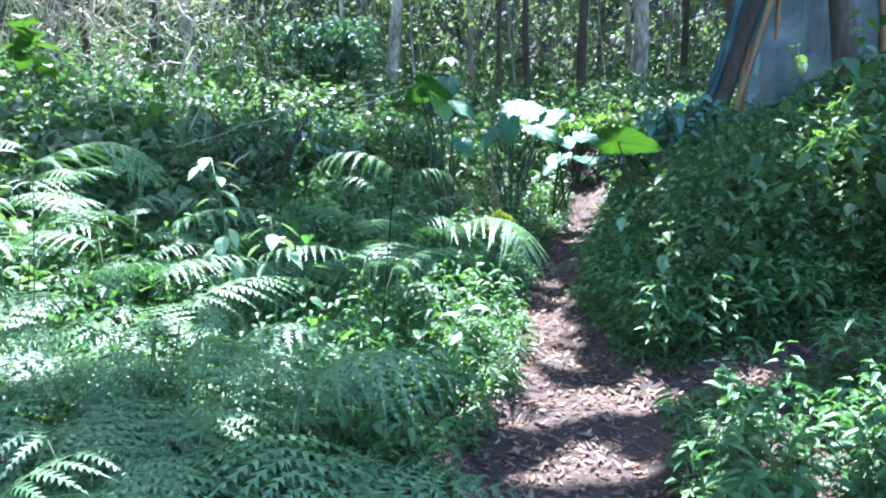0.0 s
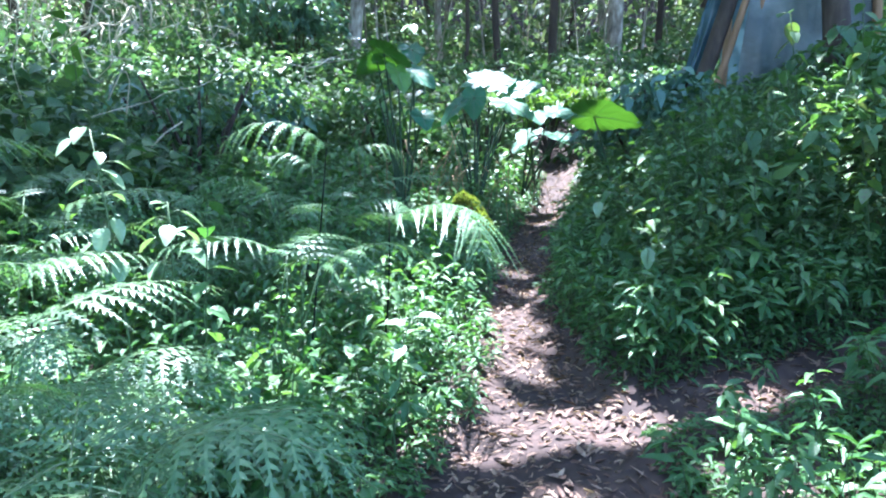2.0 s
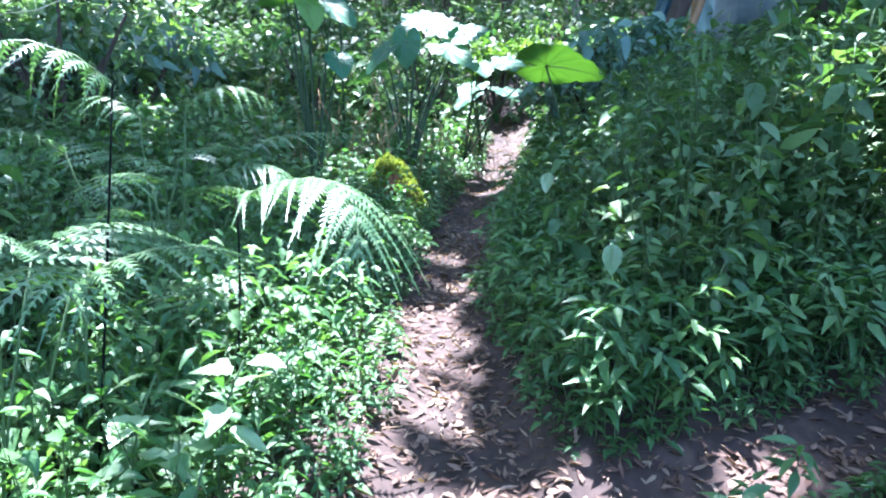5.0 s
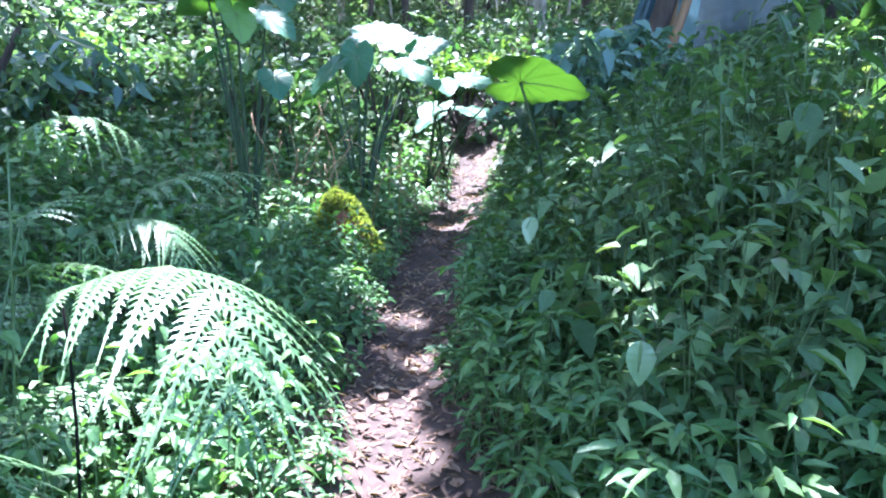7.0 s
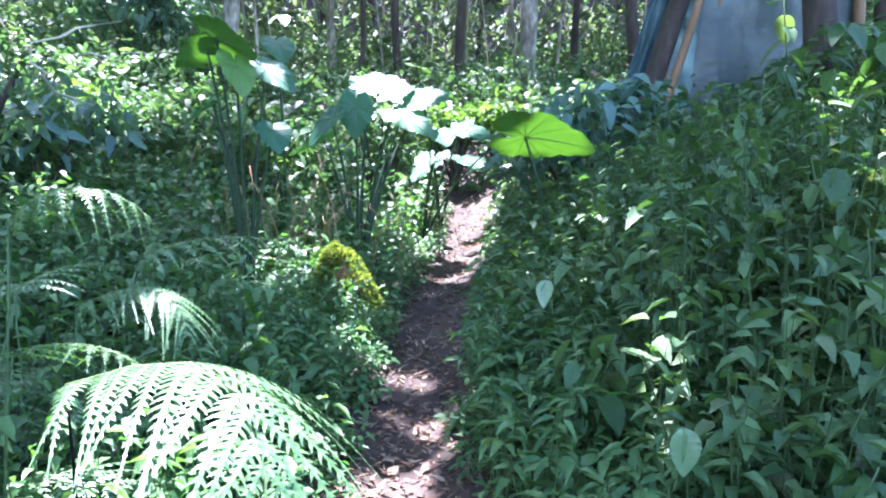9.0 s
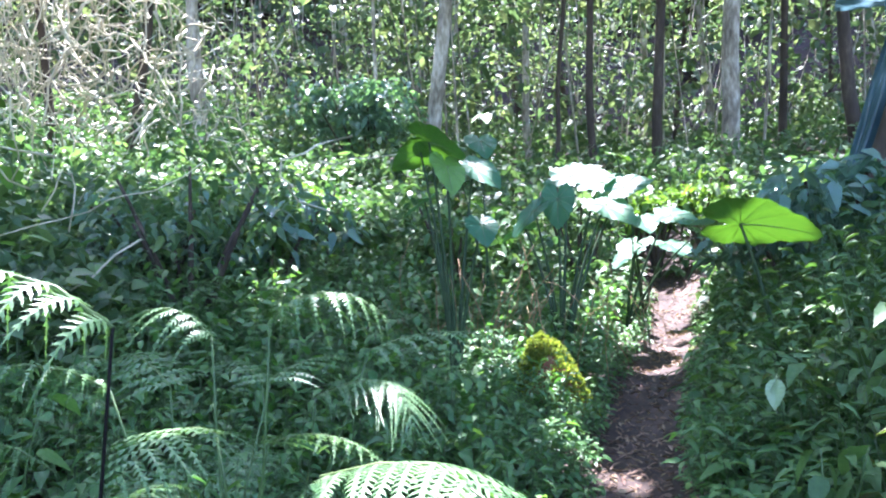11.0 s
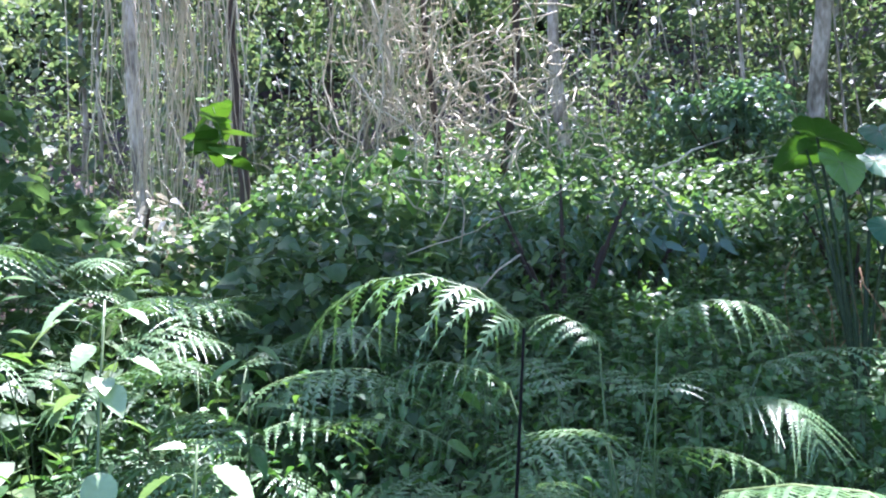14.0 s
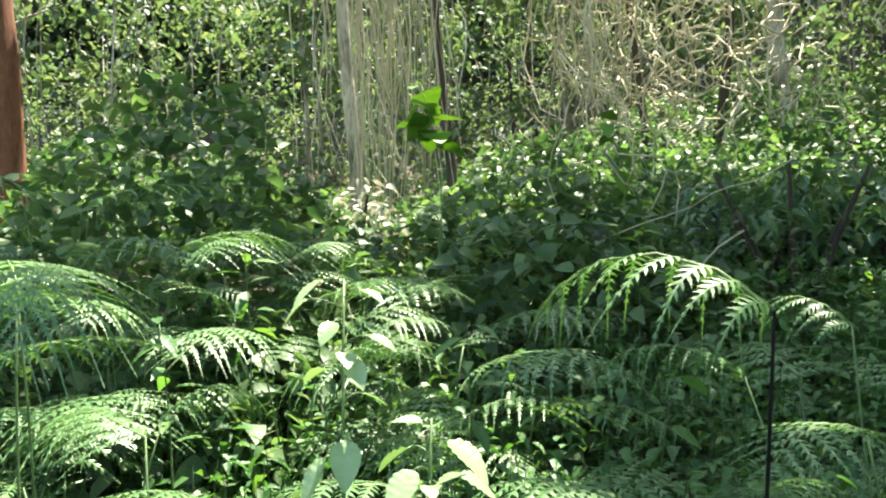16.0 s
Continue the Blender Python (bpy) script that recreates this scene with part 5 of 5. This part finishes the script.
def bush(foot, width, height, leaves, size, mat, label, seed):
    r = random.Random(seed)
    foot = Vector(foot)
    root = thing("bush", Matrix.Translation(foot), label, "bush")
    cen = []
    for k in range(9):
        a = k * 0.7 + r.random()
        tip = Vector((math.cos(a) * width * 0.5 * r.uniform(0.3, 1), math.sin(a) * width * 0.5 * r.uniform(0.3, 1), height * r.uniform(0.6, 1)))
        part("stem", mesh_from("stem", *tube(bent((0, 0, -0.1), tip, (0, 0, 0.1), 6), [0.03 - 0.003 * i for i in range(7)], 6), BARK_DARK, True), root)
        cen += [tip, tip * 0.8 + Vector((r.uniform(-.3, .3), r.uniform(-.3, .3), 0))]
    c, d, up, ln, wd = clumps(np.array(cen), width * 0.2, leaves // len(cen), size, 0.4, 0.6)
    part("crown", big_mesh("crown", *leaf_arrays(c, d, up, ln, wd, OVATE, 0.1, 0.25), mat), root, None, "rounded crown of layered leaves")
    return root


bush(g3(-6.2, 17.4), 2.6, 2.2, 1800, 0.22, BLUISH, "blue-green rounded bush below the trees", 41)
bush(g3(3.4, 9.4), 1.8, 1.45, 1200, 0.2, BLUISH, "bluish leafy bush in front of the shelter", 42)
bush(g3(0.95, 11.2), 1.5, 1.65, 1300, 0.2, BLUISH, "bluish leafy bush at the foot of the plastic sheet", 43)

bush(g3(-6.2, 6.45), 1.2, 1.35, 600, 0.11, PALE, "sun-bleached dead leaves on thin bare stems", 44)
# a bright sunlit spot, made with the paled leaf colour
single_leaf(g3(-2.5, 13.1), (-2.5, 13.05, 3.5), 0.26, 150, -25, "soft", "leaf on a tall thin stem, coloured pale for the sun")

# bushes of several kinds between the hollow and the woods
br = random.Random(23)
KINDS = ((VINE, 0.14, "leafy green bush tangled with climbers"), (LIME, 0.17, "yellow-green sapling bush with thin leaves"), (DARK, 0.2, "dark bush with broad dull leaves"), (BLUISH, 0.17, "bluish green bush with layered leaves"), (GREEN, 0.12, "small-leaved green bush in the undergrowth"))
count = 0
while count < 44:
    bx, by = br.uniform(-10, 3.0), br.uniform(7.4, 17.5)
    far = math.hypot(bx - 0.1, by - 4.45)
    if far < 5.4 or bx > -2.3 and by < 13.6 or bx > 0.4 and by < 15.5 or abs(math.atan2(0.1 - bx, by - 4.45) - 1.2) < 0.12:
        continue
    count += 1
    mat, leaf, words = KINDS[count % 5]
    foot = g3(bx, by)
    tall = max(0.6, (1.85 + 0.085 * far - foot.z) * br.uniform(0.7, 1.12))
    bush(foot, br.uniform(1.0, 1.9), tall, 520, leaf * br.uniform(0.8, 1.25), mat, words, 600 + count)

# whorled herbs close to the path
herb_kinds = []
for i in range(4):
    herb_kinds.append(leafy("whorled_herb", "green whorled herb with pointed drooping leaves", "herb", "whorled herbs by the path", g3(0.75 + 0.16 * i, 6.15 + 0.1 * i), g3(0.77 + 0.16 * i, 6.12 + 0.1 * i, 0.34 + 0.05 * i), 13, 0.12, "lance", 500 + i, 0.72, (-40, 20), 0.02, 0.003))
hr = random.Random(17)
count = 0
while count < 120:
    hx, hy = (hr.uniform(0.15, 1.8), hr.uniform(5.75, 8.0)) if count % 3 else (hr.uniform(-0.9, 2.2), hr.uniform(3.6, 6.6))
    o = float(off_path(hx, hy))
    if o < 0.06 or o > 0.7:
        continue
    count += 1
    copy_thing(hr.choice(herb_kinds), Matrix.Translation(g3(hx, hy)) @ pose(0, 0, 0, hr.gauss(0, 6), hr.gauss(0, 6), hr.uniform(0, 360)) @ Matrix.Scale(hr.uniform(0.42, 0.85), 4))

# ---- fallen leaves on the path ----
dead = [blade_mesh("fallen_leaf", 4, 2, ovate_half, LITTER, 0.25, -0.15, 0.0), blade_mesh("fallen_leaf", 4, 2, lance_half, LITTER, 0.4, -0.3, 0.0), blade_mesh("fallen_leaf", 4, 2, ovate_half, LITTER, -0.3, 0.3, 0.0)]
x, y = scatter(34000, -1.0, 2.4, 2.6, 15, lambda x, y: np.where(off_path(x, y) < 0.12, np.where(y < 9, 1.0, 0.6), 0))
n = len(x)
p = np.stack([x, y, ground_z(x, y) + rng.uniform(0.002, 0.014, n)], 1)
d = compass(rng.uniform(0, 6.28, n), rng.normal(0.05, 0.22, n))
ln = rng.uniform(0.02, 0.07, n)
lv = leaf_arrays(p, d, np.tile([0, 0, 1.0], (n, 1)) + rng.normal(0, 0.25, (n, 3)), ln, ln * rng.uniform(0.14, 0.42, n), OVATE, 0.3, -0.15)
stuff("leaf_litter", big_mesh("leaf_litter", *lv, LITTER), "brown dead leaves strewn over the footpath", "leaf litter")
lr = random.Random(3)
count = 0
while count < 260:
    lx, ly = lr.uniform(-0.7, 1.5), 4.2 + 4.3 * lr.random() ** 1.3
    if off_path(lx, ly) > 0.05:
        continue
    count += 1
    m = Matrix.Translation(g3(lx, ly, 0.018)) @ pose(0, 0, 0, lr.gauss(0, 10), lr.gauss(0, 12), lr.uniform(0, 360)) @ Matrix.Scale(lr.uniform(0.035, 0.07), 4)
    part("fallen_leaf", lr.choice(dead), ground, m)
